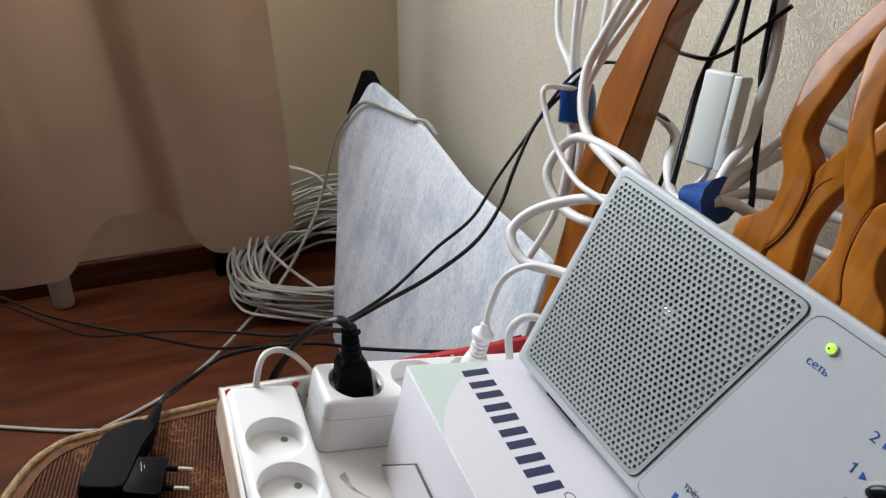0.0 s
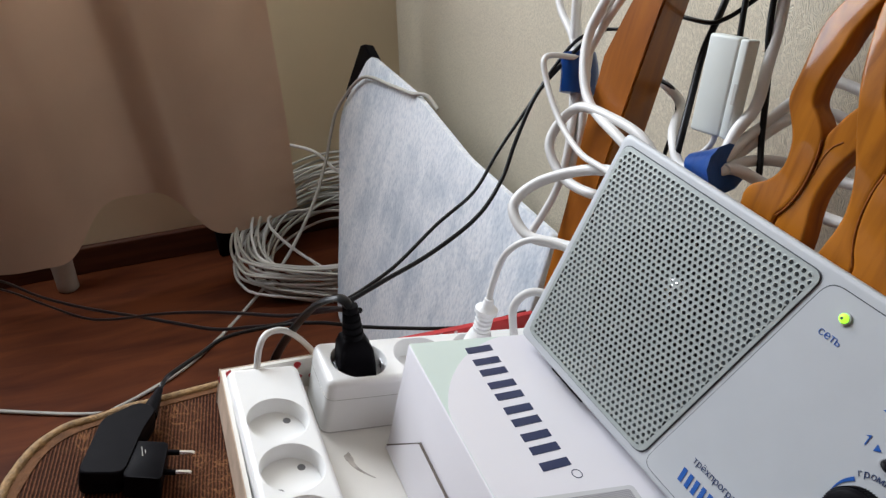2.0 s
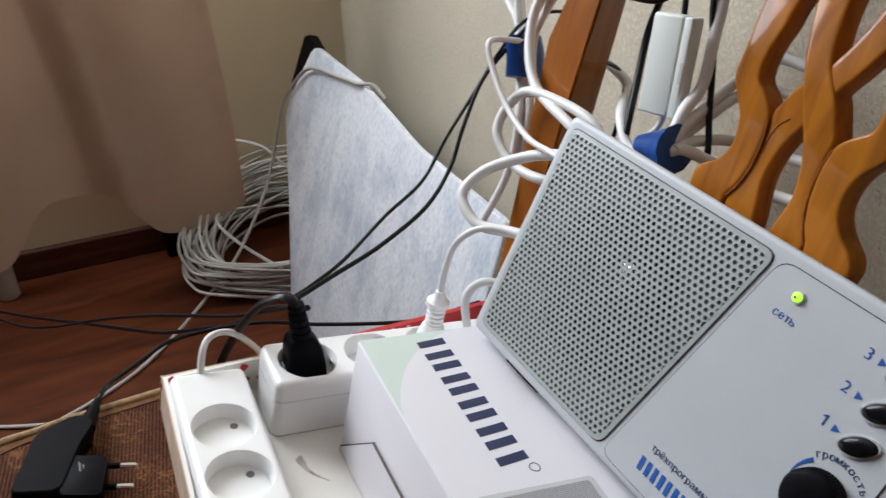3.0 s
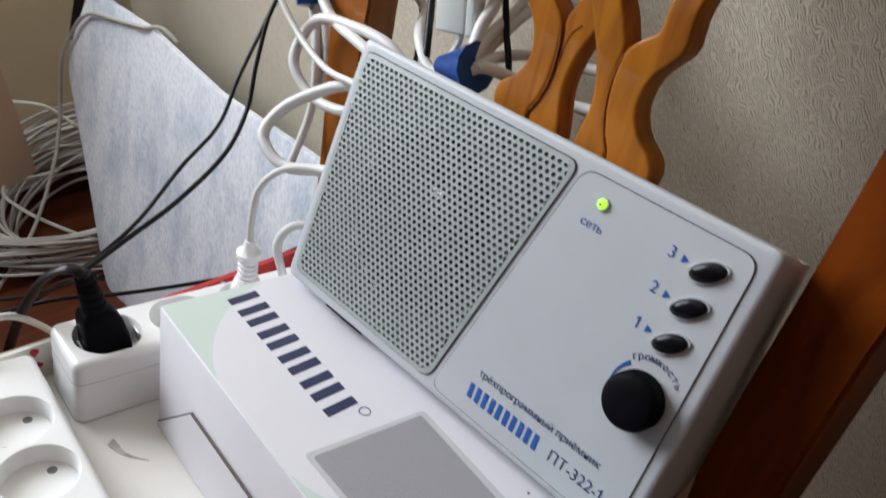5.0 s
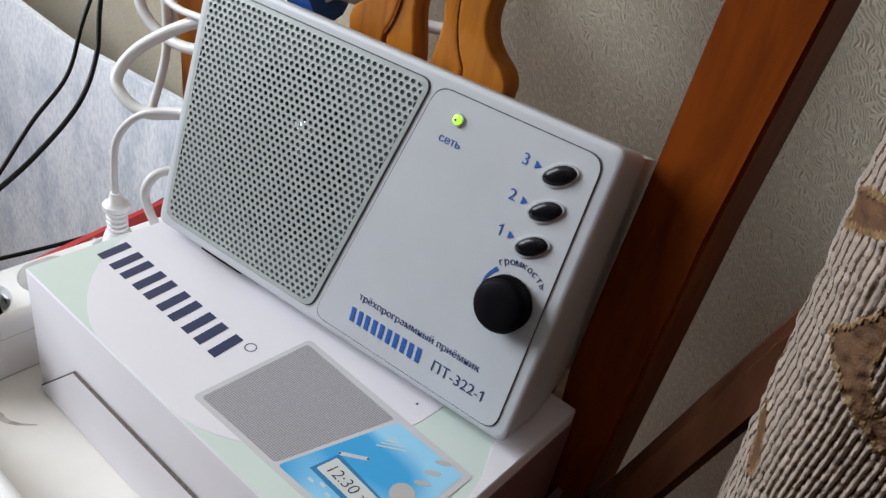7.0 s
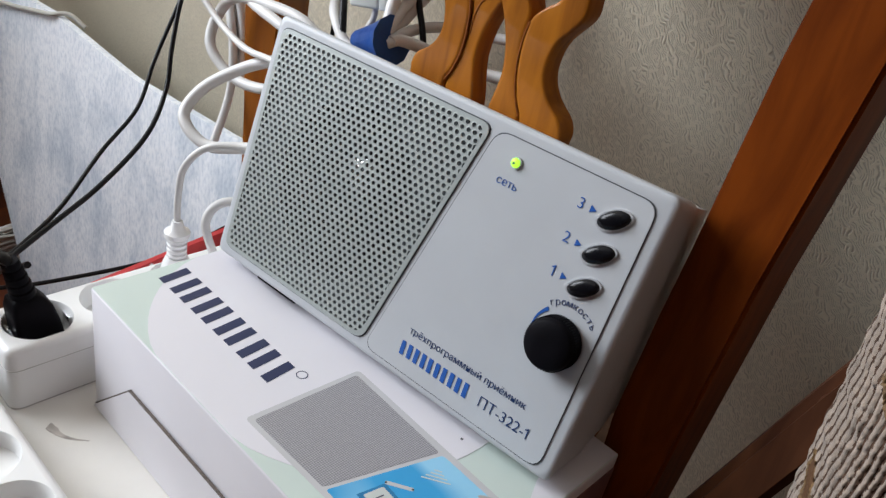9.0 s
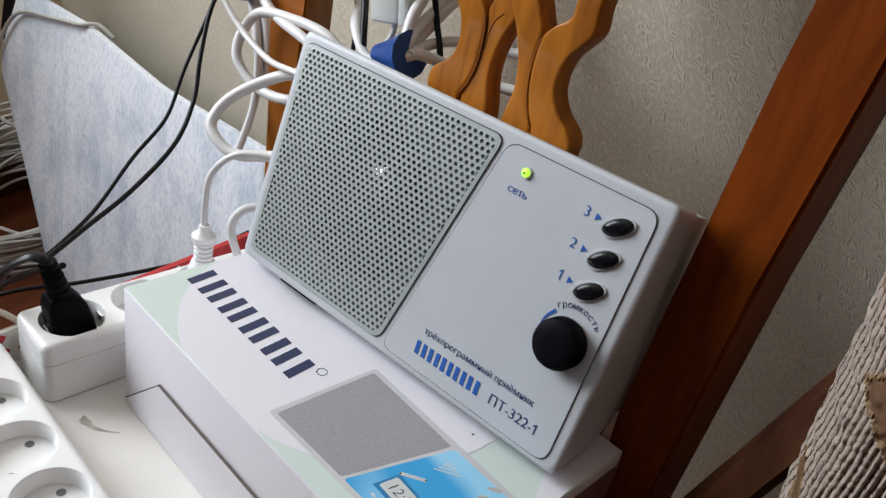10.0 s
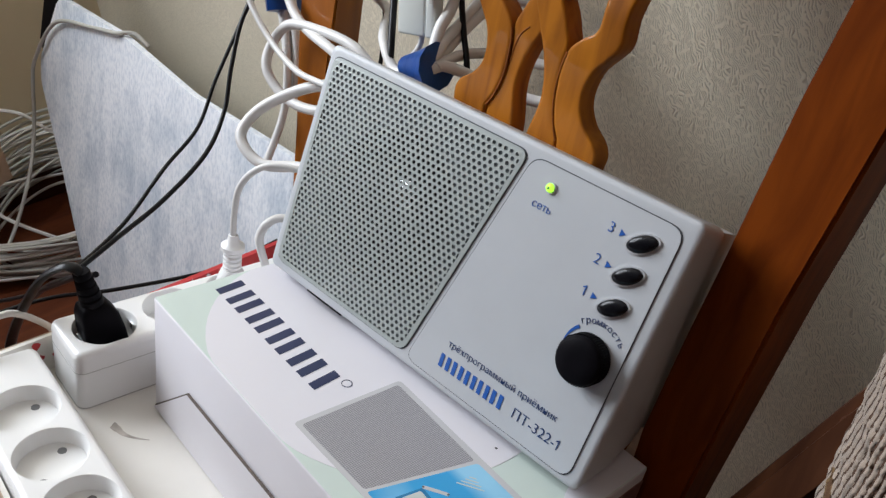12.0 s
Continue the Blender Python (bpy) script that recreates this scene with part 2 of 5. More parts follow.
worn = nt.nodes.new("ShaderNodeMath")
worn.operation = "MULTIPLY"
mx = nt.nodes.new("ShaderNodeMix")
mx.data_type = "RGBA"
mx.inputs["B"].default_value = (0.24, 0.108, 0.046, 1)
bp = nt.nodes.new("ShaderNodeBump")
bp.inputs["Strength"].default_value, bp.inputs["Distance"].default_value = 0.6, 0.0012
for a, b_ in ((co.outputs["Object"], sm_.inputs[0]), (sm_.outputs[0], wa.inputs["Vector"]), (co.outputs["Object"], bg.inputs["Vector"]), (co.outputs["Object"], th.inputs["Vector"]),
              (wa.outputs["Fac"], r1.inputs[0]), (bg.outputs["Fac"], r2.inputs[0]), (th.outputs["Fac"], rt.inputs[0]), (r2.outputs[0], worn.inputs[0]),
              (rt.outputs[0], worn.inputs[1]), (worn.outputs[0], mx.inputs["Factor"]), (r1.outputs[0], mx.inputs["A"]),
              (mx.outputs["Result"], nt.nodes["Principled BSDF"].inputs["Base Color"]), (wa.outputs["Fac"], bp.inputs["Height"]),
              (bp.outputs[0], nt.nodes["Principled BSDF"].inputs["Normal"])):
    nt.links.new(a, b_)

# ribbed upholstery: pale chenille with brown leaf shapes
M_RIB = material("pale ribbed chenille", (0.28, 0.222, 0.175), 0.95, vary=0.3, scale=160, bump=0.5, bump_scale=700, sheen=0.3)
M_RIBLOW = material("brown between the ribs", (0.055, 0.026, 0.013), 0.95, vary=0.3, scale=200)
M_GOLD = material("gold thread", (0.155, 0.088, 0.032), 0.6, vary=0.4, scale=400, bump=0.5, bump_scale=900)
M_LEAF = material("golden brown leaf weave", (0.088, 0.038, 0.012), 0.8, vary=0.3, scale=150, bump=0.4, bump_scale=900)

# ---- building helpers ----
# the chair stands tilted: its own upright direction, written in its own axes
CHAIR = Matrix.Translation((0, 0, 0.56)) @ Vector((-0.05876, -0.20419, 0.97717)).rotation_difference(Vector((0, 0, 1))).to_matrix().to_4x4() @ Matrix.Translation((0, 0, -0.56))
HERE = Matrix.Identity(4)
BASE = {}


def thing(name, base, frame_m, label, category, group="", kind=""):
    """An empty at base (in the axes of frame_m), the root of a thing."""
    ob = new(name)
    ob.empty_display_size = 0.02
    ob.matrix_world = frame_m @ Matrix.Translation(base)
    BASE[ob] = Vector(base)
    return tagged(ob, label, category, group, kind)


def part(name, bm, mat, parent, label="", smooth=False):
    """One mesh under a thing or a part, its geometry given in the thing's frame axes."""
    bmesh.ops.translate(bm, verts=bm.verts, vec=-BASE[parent])
    me = bpy.data.meshes.new(name)
    bm.to_mesh(me)
    bm.free()
    me.materials.append(mat)
    if smooth:
        me.polygons.foreach_set("use_smooth", [True] * len(me.polygons))
        me.set_sharp_from_angle(angle=radians(50))
    ob = new(name, me)
    ob.parent = parent
    BASE[ob] = BASE[parent]
    if label:
        tagged(ob, label)
    return ob


def single(name, bm, mat, frame_m, label, category, group="", kind="", smooth=True):
    """A thing that is one mesh, its geometry given in the axes of frame_m."""
    pts = [v.co for v in bm.verts]
    lo = Vector([min(p[i] for p in pts) for i in range(3)])
    hi = Vector([max(p[i] for p in pts) for i in range(3)])
    base = Vector(((lo.x + hi.x) / 2, (lo.y + hi.y) / 2, lo.z))
    bmesh.ops.translate(bm, verts=bm.verts, vec=-base)
    me = bpy.data.meshes.new(name)
    bm.to_mesh(me)
    bm.free()
    me.materials.append(mat)
    if smooth:
        me.polygons.foreach_set("use_smooth", [True] * len(me.polygons))
        me.set_sharp_from_angle(angle=radians(50))
    ob = new(name, me)
    ob.matrix_world = frame_m @ Matrix.Translation(base)
    return tagged(ob, label, category, group, kind)


def block(x0, x1, y0, y1, z0, z1, bevel=0.0, seg=2, bm=None):
    bm = bm or bmesh.new()
    r = bmesh.ops.create_cube(bm, size=1)
    for v in r["verts"]:
        v.co = Vector((x0 + (v.co.x + .5) * (x1 - x0), y0 + (v.co.y + .5) * (y1 - y0), z0 + (v.co.z + .5) * (z1 - z0)))
    if bevel:
        es = list({e for v in r["verts"] for e in v.link_edges})
        bmesh.ops.bevel(bm, geom=es, offset=bevel, segments=seg, affect="EDGES", profile=0.5)
    return bm


def rounded(x0, x1, y0, y1, r, n=6):
    """Outline of a rounded rectangle, counterclockwise."""
    out = []
    for cx, cy, a in ((x1 - r, y1 - r, 0), (x0 + r, y1 - r, 90), (x0 + r, y0 + r, 180), (x1 - r, y0 + r, 270)):
        out += [(cx + r * math.cos(radians(a + 90 * i / n)), cy + r * math.sin(radians(a + 90 * i / n))) for i in range(n + 1)]
    return out


def rounded_quad(corners, r, n=5):
    """Outline of a quadrilateral (counterclockwise) with rounded corners."""
    out, k = [], len(corners)
    for i in range(k):
        p, a, b = Vector(corners[i]), Vector(corners[i - 1]), Vector(corners[(i + 1) % k])
        s, e = p + (a - p).normalized() * r, p + (b - p).normalized() * r
        out += [tuple(s * (1 - t) ** 2 + p * 2 * t * (1 - t) + e * t * t) for t in (j / n for j in range(n + 1))]
    return out


def prism(outline, z0, z1, bevel=0.0, bm=None, put=None, seg=2):
    """An outline in x, y extruded from z0 to z1; put moves it."""
    bm = bm or bmesh.new()
    lo = [bm.verts.new((x, y, z0)) for x, y in outline]
    hi = [bm.verts.new((x, y, z1)) for x, y in outline]
    n = len(lo)
    top = bm.faces.new(hi)
    fs = [bm.faces.new(lo[::-1]), top] + [bm.faces.new((lo[i], lo[(i + 1) % n], hi[(i + 1) % n], hi[i])) for i in range(n)]
    vs = lo + hi
    if bevel:
        r = bmesh.ops.bevel(bm, geom=list(top.edges), offset=bevel, segments=seg, affect="EDGES", profile=0.5)
        vs = list({v for v in vs if v.is_valid} | set(r["verts"]))
    if put:
        bmesh.ops.transform(bm, matrix=put, verts=vs)
    return bm


def ring(outer, inner, z0, z1, bm=None, put=None):
    """A flat frame between two outlines of equal count."""
    bm = bm or bmesh.new()
    n = len(outer)
    vs = [[bm.verts.new((x, y, z)) for x, y in o] for o, z in ((outer, z0), (outer, z1), (inner, z1), (inner, z0))]
    for a, b in ((0, 1), (1, 2), (2, 3), (3, 0)):
        for i in range(n):
            bm.faces.new((vs[a][i], vs[a][(i + 1) % n], vs[b][(i + 1) % n], vs[b][i]))
    if put:
        bmesh.ops.transform(bm, matrix=put, verts=[v for q in vs for v in q])
    return bm


def lathe(profile, seg=32, bm=None, put=None):
    """Profile of (radius, z) turned round z."""
    bm = bm or bmesh.new()
    rows = [[bm.verts.new((r * math.cos(2 * math.pi * i / seg), r * math.sin(2 * math.pi * i / seg), z)) for i in range(seg)] for r, z in profile]
    for a, b in zip(rows, rows[1:]):
        for i in range(seg):
            bm.faces.new((a[i], a[(i + 1) % seg], b[(i + 1) % seg], b[i]))
    bm.faces.new(rows[0][::-1])
    bm.faces.new(rows[-1])
    if put:
        bmesh.ops.transform(bm, matrix=put, verts=[v for q in rows for v in q])
    return bm


def smooth_line(points, per=8):
    """Catmull-Rom through the points."""
    p = [Vector(q) for q in points]
    p = [p[0] * 2 - p[1]] + p + [p[-1] * 2 - p[-2]]
    out = []
    for i in range(1, len(p) - 2):
        for j in range(per):
            t = j / per
            out.append(0.5 * (2 * p[i] + (p[i + 1] - p[i - 1]) * t + (2 * p[i - 1] - 5 * p[i] + 4 * p[i + 1] - p[i + 2]) * t * t
                              + (3 * p[i] - p[i - 1] - 3 * p[i + 1] + p[i + 2]) * t ** 3))
    return out + [p[-2]]


def tube(points, radius, seg=8, per=8, bm=None, flat=1.0, ends=None):
    """A round (or flattened) cord along a smooth line; ends: radii at its start and end."""
    bm = bm or bmesh.new()
    line = smooth_line(points, per)
    side, rows = None, []
    for i, c in enumerate(line):
        d = (line[min(i + 1, len(line) - 1)] - line[max(i - 1, 0)]).normalized()
        if side is None:
            side = d.orthogonal().normalized()
            if abs(d.z) < 0.95:
                side = d.cross(Vector((0, 0, 1))).normalized()
        side = (side - d * side.dot(d)).normalized()
        up = d.cross(side)
        r = radius if not ends else ends[0] + (ends[1] - ends[0]) * i / (len(line) - 1)
        rows.append([bm.verts.new(c + side * r * math.cos(2 * math.pi * k / seg) + up * r * flat * math.sin(2 * math.pi * k / seg)) for k in range(seg)])
    for a, b in zip(rows, rows[1:]):
        for k in range(seg):
            bm.faces.new((a[k], a[(k + 1) % seg], b[(k + 1) % seg], b[k]))
    bm.faces.new(rows[0][::-1])
    bm.faces.new(rows[-1])
    return bm


def loft(sections, bm=None):
    """Closed rings of points, skinned one to the next."""
    bm = bm or bmesh.new()
    rows = [[bm.verts.new(p) for p in s] for s in sections]
    n = len(rows[0])
    for a, b in zip(rows, rows[1:]):
        for k in range(n):
            bm.faces.new((a[k], a[(k + 1) % n], b[(k + 1) % n], b[k]))
    bm.faces.new(rows[0][::-1])
    bm.faces.new(rows[-1])
    bmesh.ops.recalc_face_normals(bm, faces=bm.faces)
    return bm


def lettering(text, size, put, mat, parent, name="lettering", shear=0.0, depth=0.00015, align="LEFT"):
    """Raised print; put carries x, y of the text into the thing's frame axes."""
    cu = bpy.data.curves.new(name, "FONT")
    cu.body, cu.size, cu.extrude, cu.shear, cu.align_x = text, size, depth, shear, align
    cu.resolution_u = 3
    cu.offset = -0.011 * size
    tmp = bpy.data.objects.new("tmp", cu)
    scene.collection.objects.link(tmp)
    me = bpy.data.meshes.new_from_object(tmp.evaluated_get(bpy.context.evaluated_depsgraph_get()))
    bpy.data.objects.remove(tmp)
    bm = bmesh.new()
    bm.from_mesh(me)
    bpy.data.meshes.remove(me)
    bmesh.ops.transform(bm, matrix=put, verts=bm.verts)
    return part(name, bm, mat, parent)


# ---- the room ----
ROOM = Matrix.Translation((-1.21, 0.40, 0)) @ Matrix.Rotation(radians(-2), 4, "Z")  # its corner; x along the back wall, -y along the window wall


def setting(name, bm, mat, label, category, frame_m=ROOM, smooth=False):
    return single(name, bm, mat, frame_m, label, category, kind="structure", smooth=smooth)


setting("floor", block(-0.15, 2.32, -4.3, 0.15, -0.06, 0.0), M_FLOOR, "dark red-brown wood laminate floor", "floor")
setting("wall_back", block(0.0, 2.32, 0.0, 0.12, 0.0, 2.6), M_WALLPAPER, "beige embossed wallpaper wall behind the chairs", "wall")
setting("ceiling", block(-0.15, 2.32, -4.3, 0.15, 2.6, 2.7), M_CEILING, "plain white ceiling", "ceiling")
bm = block(-0.12, 0.0, -0.40, 0.12, 0.0, 2.6)
block(-0.12, 0.0, -4.18, -1.52, 0.0, 2.6, bm=bm)
block(-0.12, 0.0, -1.52, -0.40, 0.0, 1.08, bm=bm)
block(-0.12, 0.0, -1.52, -0.40, 2.32, 2.6, bm=bm)
setting("wall_window", bm, M_PAINT, "cream painted wall with the window", "wall")
# two unseen closing walls, added dark so that little light bounces back
setting("wall_front", block(-0.12, 2.32, -4.3, -4.18, 0.0, 2.6), M_SKIRT, "unseen wall opposite the chairs, made dark brown to cut fill light", "wall")
setting("wall_side", block(2.2, 2.32, -4.18, 0.0, 0.0, 2.6), M_SKIRT, "unseen side wall, made dark brown to cut fill light", "wall")
setting("baseboard", block(0.0, 0.016, -4.1, -0.017, 0.0, 0.062, 0.004), M_SKIRT, "dark brown skirting board along the wall", "skirting board")

# curtain: one hanging sheet with folds and an uneven hem
def ease(a, b, v):
    q = min(max((v - a) / (b - a), 0.0), 1.0)
    return q * q * (3 - 2 * q)


bm = bmesh.new()
NY, NZ = 130, 90
grid = []
for i in range(NY + 1):
    y = -0.50 + 0.618 * i / NY
    hem = 0.10 + 0.100 * math.exp(-((y + 0.192) / 0.108) ** 4) - 0.008 * math.sin(9 * y) + 0.003 * math.sin(47 * y) + 0.035 * ease(0.0, 0.12, y)
    col = []
    for j in range(NZ + 1):
        f = j / NZ
        z = hem + (1.02 - hem) * f
        w = y + 0.06 * (z - 0.41)
        pucker = 0.0045 * noise.noise((3, y * 9, z * 42)) * math.exp(-((y - 0.095) / 0.040) ** 2)
        x = (-1.110 + 0.026 * ease(-0.50, -0.34, w) - 0.036 * ease(-0.31, -0.17, w) + 0.038 * ease(-0.172, -0.105, w) - 0.012 * ease(-0.06, 0.13, w)
             + 0.004 * math.sin(31 * w + 3 * z) + 0.003 * noise.noise((y * 11, z * 6, 2)) + pucker)
        col.append(bm.verts.new((x, y + 0.006 * math.sin(7 * z), z)))
    grid.append(col)
for i in range(NY):
    for j in range(NZ):
        bm.faces.new((grid[i][j], grid[i + 1][j], grid[i + 1][j + 1], grid[i][j + 1]))
bmesh.ops.solidify(bm, geom=bm.faces[:], thickness=0.003)
single("curtain", bm, M_CURTAIN, HERE, "pinkish beige cloth curtain under the window, hem above the floor", "curtain")

bm = lathe([(0.017, 0.0), (0.021, 0.004), (0.021, 0.02), (0.023, 0.12), (0.024, 0.30)], 20, put=Matrix.Translation((-1.17, -0.352, 0)))
single("radiator_leg", bm, M_LEG, HERE, "white painted metal leg under the curtain on the floor", "radiator leg")
single("black_block", block(-1.225, -1.17, -0.045, 0.0, 0.0, 0.075, 0.006), M_BLACK, HERE, "small black plastic block on the floor by the cable coil", "block")

# wrapped panel leaning against the back wall
PA, PT, PB = Vector((-0.828, 0.132, 0)), Vector((-1.0, 0.257, 0.463)), Vector((-0.361, 0.30, 0.402))
pn = (PT - PA).cross(PB - PA).normalized()
px_ = Vector((pn.y, -pn.x, 0)).normalized()
pz_ = px_.cross(pn).normalized()
if pz_.z < 0:
    pz_ = -pz_
PANEL = Matrix.Translation(PA) @ Matrix((px_, -px_.cross(pz_), pz_)).transposed().to_4x4()
panel = thing("wrapped_panel", (0, 0, 0), PANEL, "flat panel wrapped in white-blue unwoven cloth, leaning against the wall", "wrapped panel")
outline = rounded_quad([(-0.02, 0.0), (0.50, 0.0), (0.50, 0.418), (0.27, 0.434), (0.08, 0.472), (-0.115, 0.486), (-0.185, 0.37), (-0.185, 0.33), (-0.115, 0.199)], 0.015)
UPRIGHT = Matrix.Rotation(radians(90), 4, "X")  # x, y of an outline to x, z; z to -y
part("wrap", prism(outline, -0.011, 0.0, 0.003, put=UPRIGHT), M_FELT, panel, smooth=True)
part("frame", prism([(-0.172, 0.36), (-0.08, 0.36), (-0.08, 0.47), (-0.155, 0.497), (-0.172, 0.49), (-0.196, 0.40)], -0.022, -0.004, 0.002, put=UPRIGHT), M_BLACK, panel, "black rigid frame corner sticking out of the wrap")

PANEL_IN = PANEL.inverted()

# coil of white cable on the floor
rnd = random.Random(4)
coil = thing("cable_coil", (-1.03, 0.13, 0), HERE, "loose coil of white cable lying on the floor", "cable coil")
for i in range(27):
    r = 0.120 + 0.0024 * i + rnd.uniform(-0.006, 0.006)
    cx, cy = -1.025 + rnd.uniform(-0.02, 0.012), 0.155 + rnd.uniform(-0.015, 0.015)
    z0 = 0.010 + 0.0031 * ((i * 7) % 27)
    lift, turn = 0.025 + 0.05 * rnd.random(), rnd.uniform(1.6, 2.5)
    pts = []
    for k in range(25):
        a = 2 * math.pi * k / 24
        q = PANEL_IN @ Vector((cx + r * 1.02 * math.cos(a), cy + r * 0.98 * math.sin(a), z0 + lift * (1 + math.cos(a - turn)) * 0.8 + 0.004 * math.sin(3 * a + i)))
        q.y += min(max((q.x + 0.13) / 0.07, 0.0), 1.0) * max(0.0, 0.026 - q.y)  # tucked behind the panel
        pts.append(PANEL @ q)
    part("cable_turn", tube(pts, 0.0030, 8, 3), M_CABLEGREY if i % 3 else M_CABLE, coil, smooth=True)
for pts in ([(-0.87, 0.20, 0.02), (-0.98, 0.08, 0.10), (-1.08, 0.06, 0.12), (-1.12, 0.16, 0.10)], [(-0.92, 0.25, 0.20), (-1.02, 0.20, 0.22), (-1.10, 0.17, 0.24), (-1.16, 0.10, 0.25)]):
    part("cable_turn", tube(pts, 0.0033, 6, 8), M_CABLE, coil, smooth=True)


def cable(name, pts, radius, mat, frame_m, label, group="", flat=1.0, seg=8, per=8):
    return single(name, tube(pts, radius, seg, per, flat=flat), mat, frame_m, label, "cable", group)


cable("white_cable", [(-0.725, 0.300, 0.435), (-0.745, 0.290, 0.452), (-0.765, 0.270, 0.453), (-0.832, 0.261, 0.446), (-0.95, 0.243, 0.428), (-1.022, 0.213, 0.355), (-1.030, 0.197, 0.31), (-1.025, 0.175, 0.24), (-0.988, 0.131, 0.17), (-0.96, 0.06, 0.08),
                      (-0.946, -0.024, 0.006), (-0.857, -0.10, 0.004), (-0.79, -0.175, 0.004), (-0.741, -0.269, 0.004), (-0.739, -0.312, 0.004), (-0.80, -0.44, 0.004), (-0.90, -0.62, 0.004)],
      0.0032, M_CABLEGREY, HERE, "thin greyish white cable running over the wrapped panel to the floor")

# ---- the chair ----
chair = thing("wooden_chair", (0.08, -0.03, 0.40), CHAIR, "varnished orange-brown wooden chair with carved back and brown cloth seat", "chair")
bm = loft([[(xl, 0.195, z), (xm, 0.195, z), (xr, 0.231, z), (xl + 0.004, 0.231, z)] for xl, xm, xr, z in
           ((-0.140, -0.118, -0.121, 0.03), (-0.147, -0.117, -0.1214, 0.50), (-0.1503, -0.1155, -0.1214, 0.5875), (-0.1565, -0.113, -0.1214, 0.66),
            (-0.1587, -0.1095, -0.1214, 0.7187), (-0.146, -0.107, -0.1214, 0.76), (-0.1344, -0.104, -0.120, 0.7919), (-0.085, -0.062, -0.075, 0.93))])
bmesh.ops.bevel(bm, geom=[e for e in bm.edges if abs(e.verts[0].co.z - e.verts[1].co.z) > 0.01], offset=0.0018, segments=2, affect="EDGES")
part("post", bm, M_POSTLEFT, chair, "orange-brown bevelled back post", smooth=True)
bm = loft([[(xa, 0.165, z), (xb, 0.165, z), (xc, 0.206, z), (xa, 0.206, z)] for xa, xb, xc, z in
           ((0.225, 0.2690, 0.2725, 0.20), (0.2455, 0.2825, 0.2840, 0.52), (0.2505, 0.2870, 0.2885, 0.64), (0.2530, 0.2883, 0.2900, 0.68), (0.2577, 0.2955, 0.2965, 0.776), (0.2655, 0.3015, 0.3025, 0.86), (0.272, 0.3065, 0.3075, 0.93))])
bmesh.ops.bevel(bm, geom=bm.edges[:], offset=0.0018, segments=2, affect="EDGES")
part("post", bm, M_POSTSHADED, chair, smooth=True)
part("rear_leg", block(0.20, 0.235, 0.17, 0.21, 0.02, 0.21, 0.004), M_CHAIR, chair, smooth=True)
AX = 0.0887


def carved(levels, s, side, y0, y1, r=0.0020):
    """A carved bar of the back, level by level: (z, inner, outer) distances from the axis; s is its side."""
    line = smooth_line([(a, b, z) for z, a, b in levels], 7)
    prof = ((0.0, 1.0), (0.12, 0.62), (0.38, 0.25), (0.9, 0.04), (1.6, 0.0))
    secs = []
    for a, b, z in line:
        off = 0.24 * max(0.0, z - 0.768) ** 2 / (max(0.0, z - 0.768) + 0.012)  # leans back towards the top
        a, b, z = a + side * 0.84 * off, b + side * 0.84 * off, z - 0.32 * off
        xa, xb = sorted((AX + s * a, AX + s * b))
        k = min(1.0, (xb - xa) / (3.4 * r))
        front = [(xa + r * u * k, y0 + r * v) for u, v in prof] + [(xb - r * u * k, y0 + r * v) for u, v in reversed(prof)]
        secs.append([(x, y + off, z) for x, y in front + [(xb, y1), (xa, y1)]])
    return loft(secs)


OUTER = ((0.52, 0.031, 0.058), (0.66, 0.031, 0.058), (0.682, 0.031, 0.0605), (0.690, 0.0302, 0.0610), (0.697, 0.0262, 0.0575), (0.704, 0.0237, 0.0485), (0.7115, 0.0218, 0.0428), (0.720, 0.0208, 0.0405), (0.730, 0.0205, 0.0415),
         (0.738, 0.0213, 0.0447), (0.745, 0.0235, 0.0500), (0.752, 0.0300, 0.0553), (0.7575, 0.0372, 0.0570), (0.764, 0.0393, 0.0567), (0.776, 0.0385, 0.0560), (0.790, 0.0345, 0.0555), (0.806, 0.0310, 0.0527), (0.830, 0.0195, 0.0400),
         (0.850, 0.009, 0.028), (0.870, 0.002, 0.020), (0.95, -0.030, -0.012))
INNER = ((0.52, 0.008, 0.0305), (0.66, 0.006, 0.0305), (0.680, 0.006, 0.0305), (0.690, 0.0075, 0.0298), (0.700, 0.0097, 0.0252), (0.710, 0.0108, 0.0226), (0.7226, 0.0092, 0.0208), (0.735, 0.0052, 0.0210), (0.745, 0.0002, 0.0222),
         (0.7525, -0.0038, 0.0193), (0.763, -0.0090, 0.0140), (0.777, -0.0148, 0.0037), (0.785, -0.0172, 0.0008), (0.794, -0.0191, -0.0008), (0.805, -0.0210, -0.0016), (0.817, -0.0224, -0.0013), (0.830, -0.0220, 0.0005),
         (0.850, -0.0190, 0.0025), (0.870, -0.013, 0.008), (0.95, 0.020, 0.038))
for s in (-1, 1):
    part("splat_bar", carved(OUTER, s, 1, 0.1950, 0.2085), M_CHAIR, chair, "outer carved bar of the openwork back", smooth=True)
    part("splat_bar", carved(INNER, s, -1, 0.1958 - 0.0006 * s, 0.2092), M_CHAIR, chair, "crossing carved bar of the openwork back", smooth=True)
    # groove lines drawn as thin tubes in a darker brown
    groove = [(AX + s * u, 0.1957, z) for u, z in ((0.0226, 0.742), (0.0207, 0.731), (0.0207, 0.717), (0.0226, 0.706), (0.0262, 0.696), (0.0303, 0.689))]
    part("carved_line", tube(groove, 0.0008, 6, 4), M_GROOVE, chair, "dark carved groove line on the splat", smooth=True)
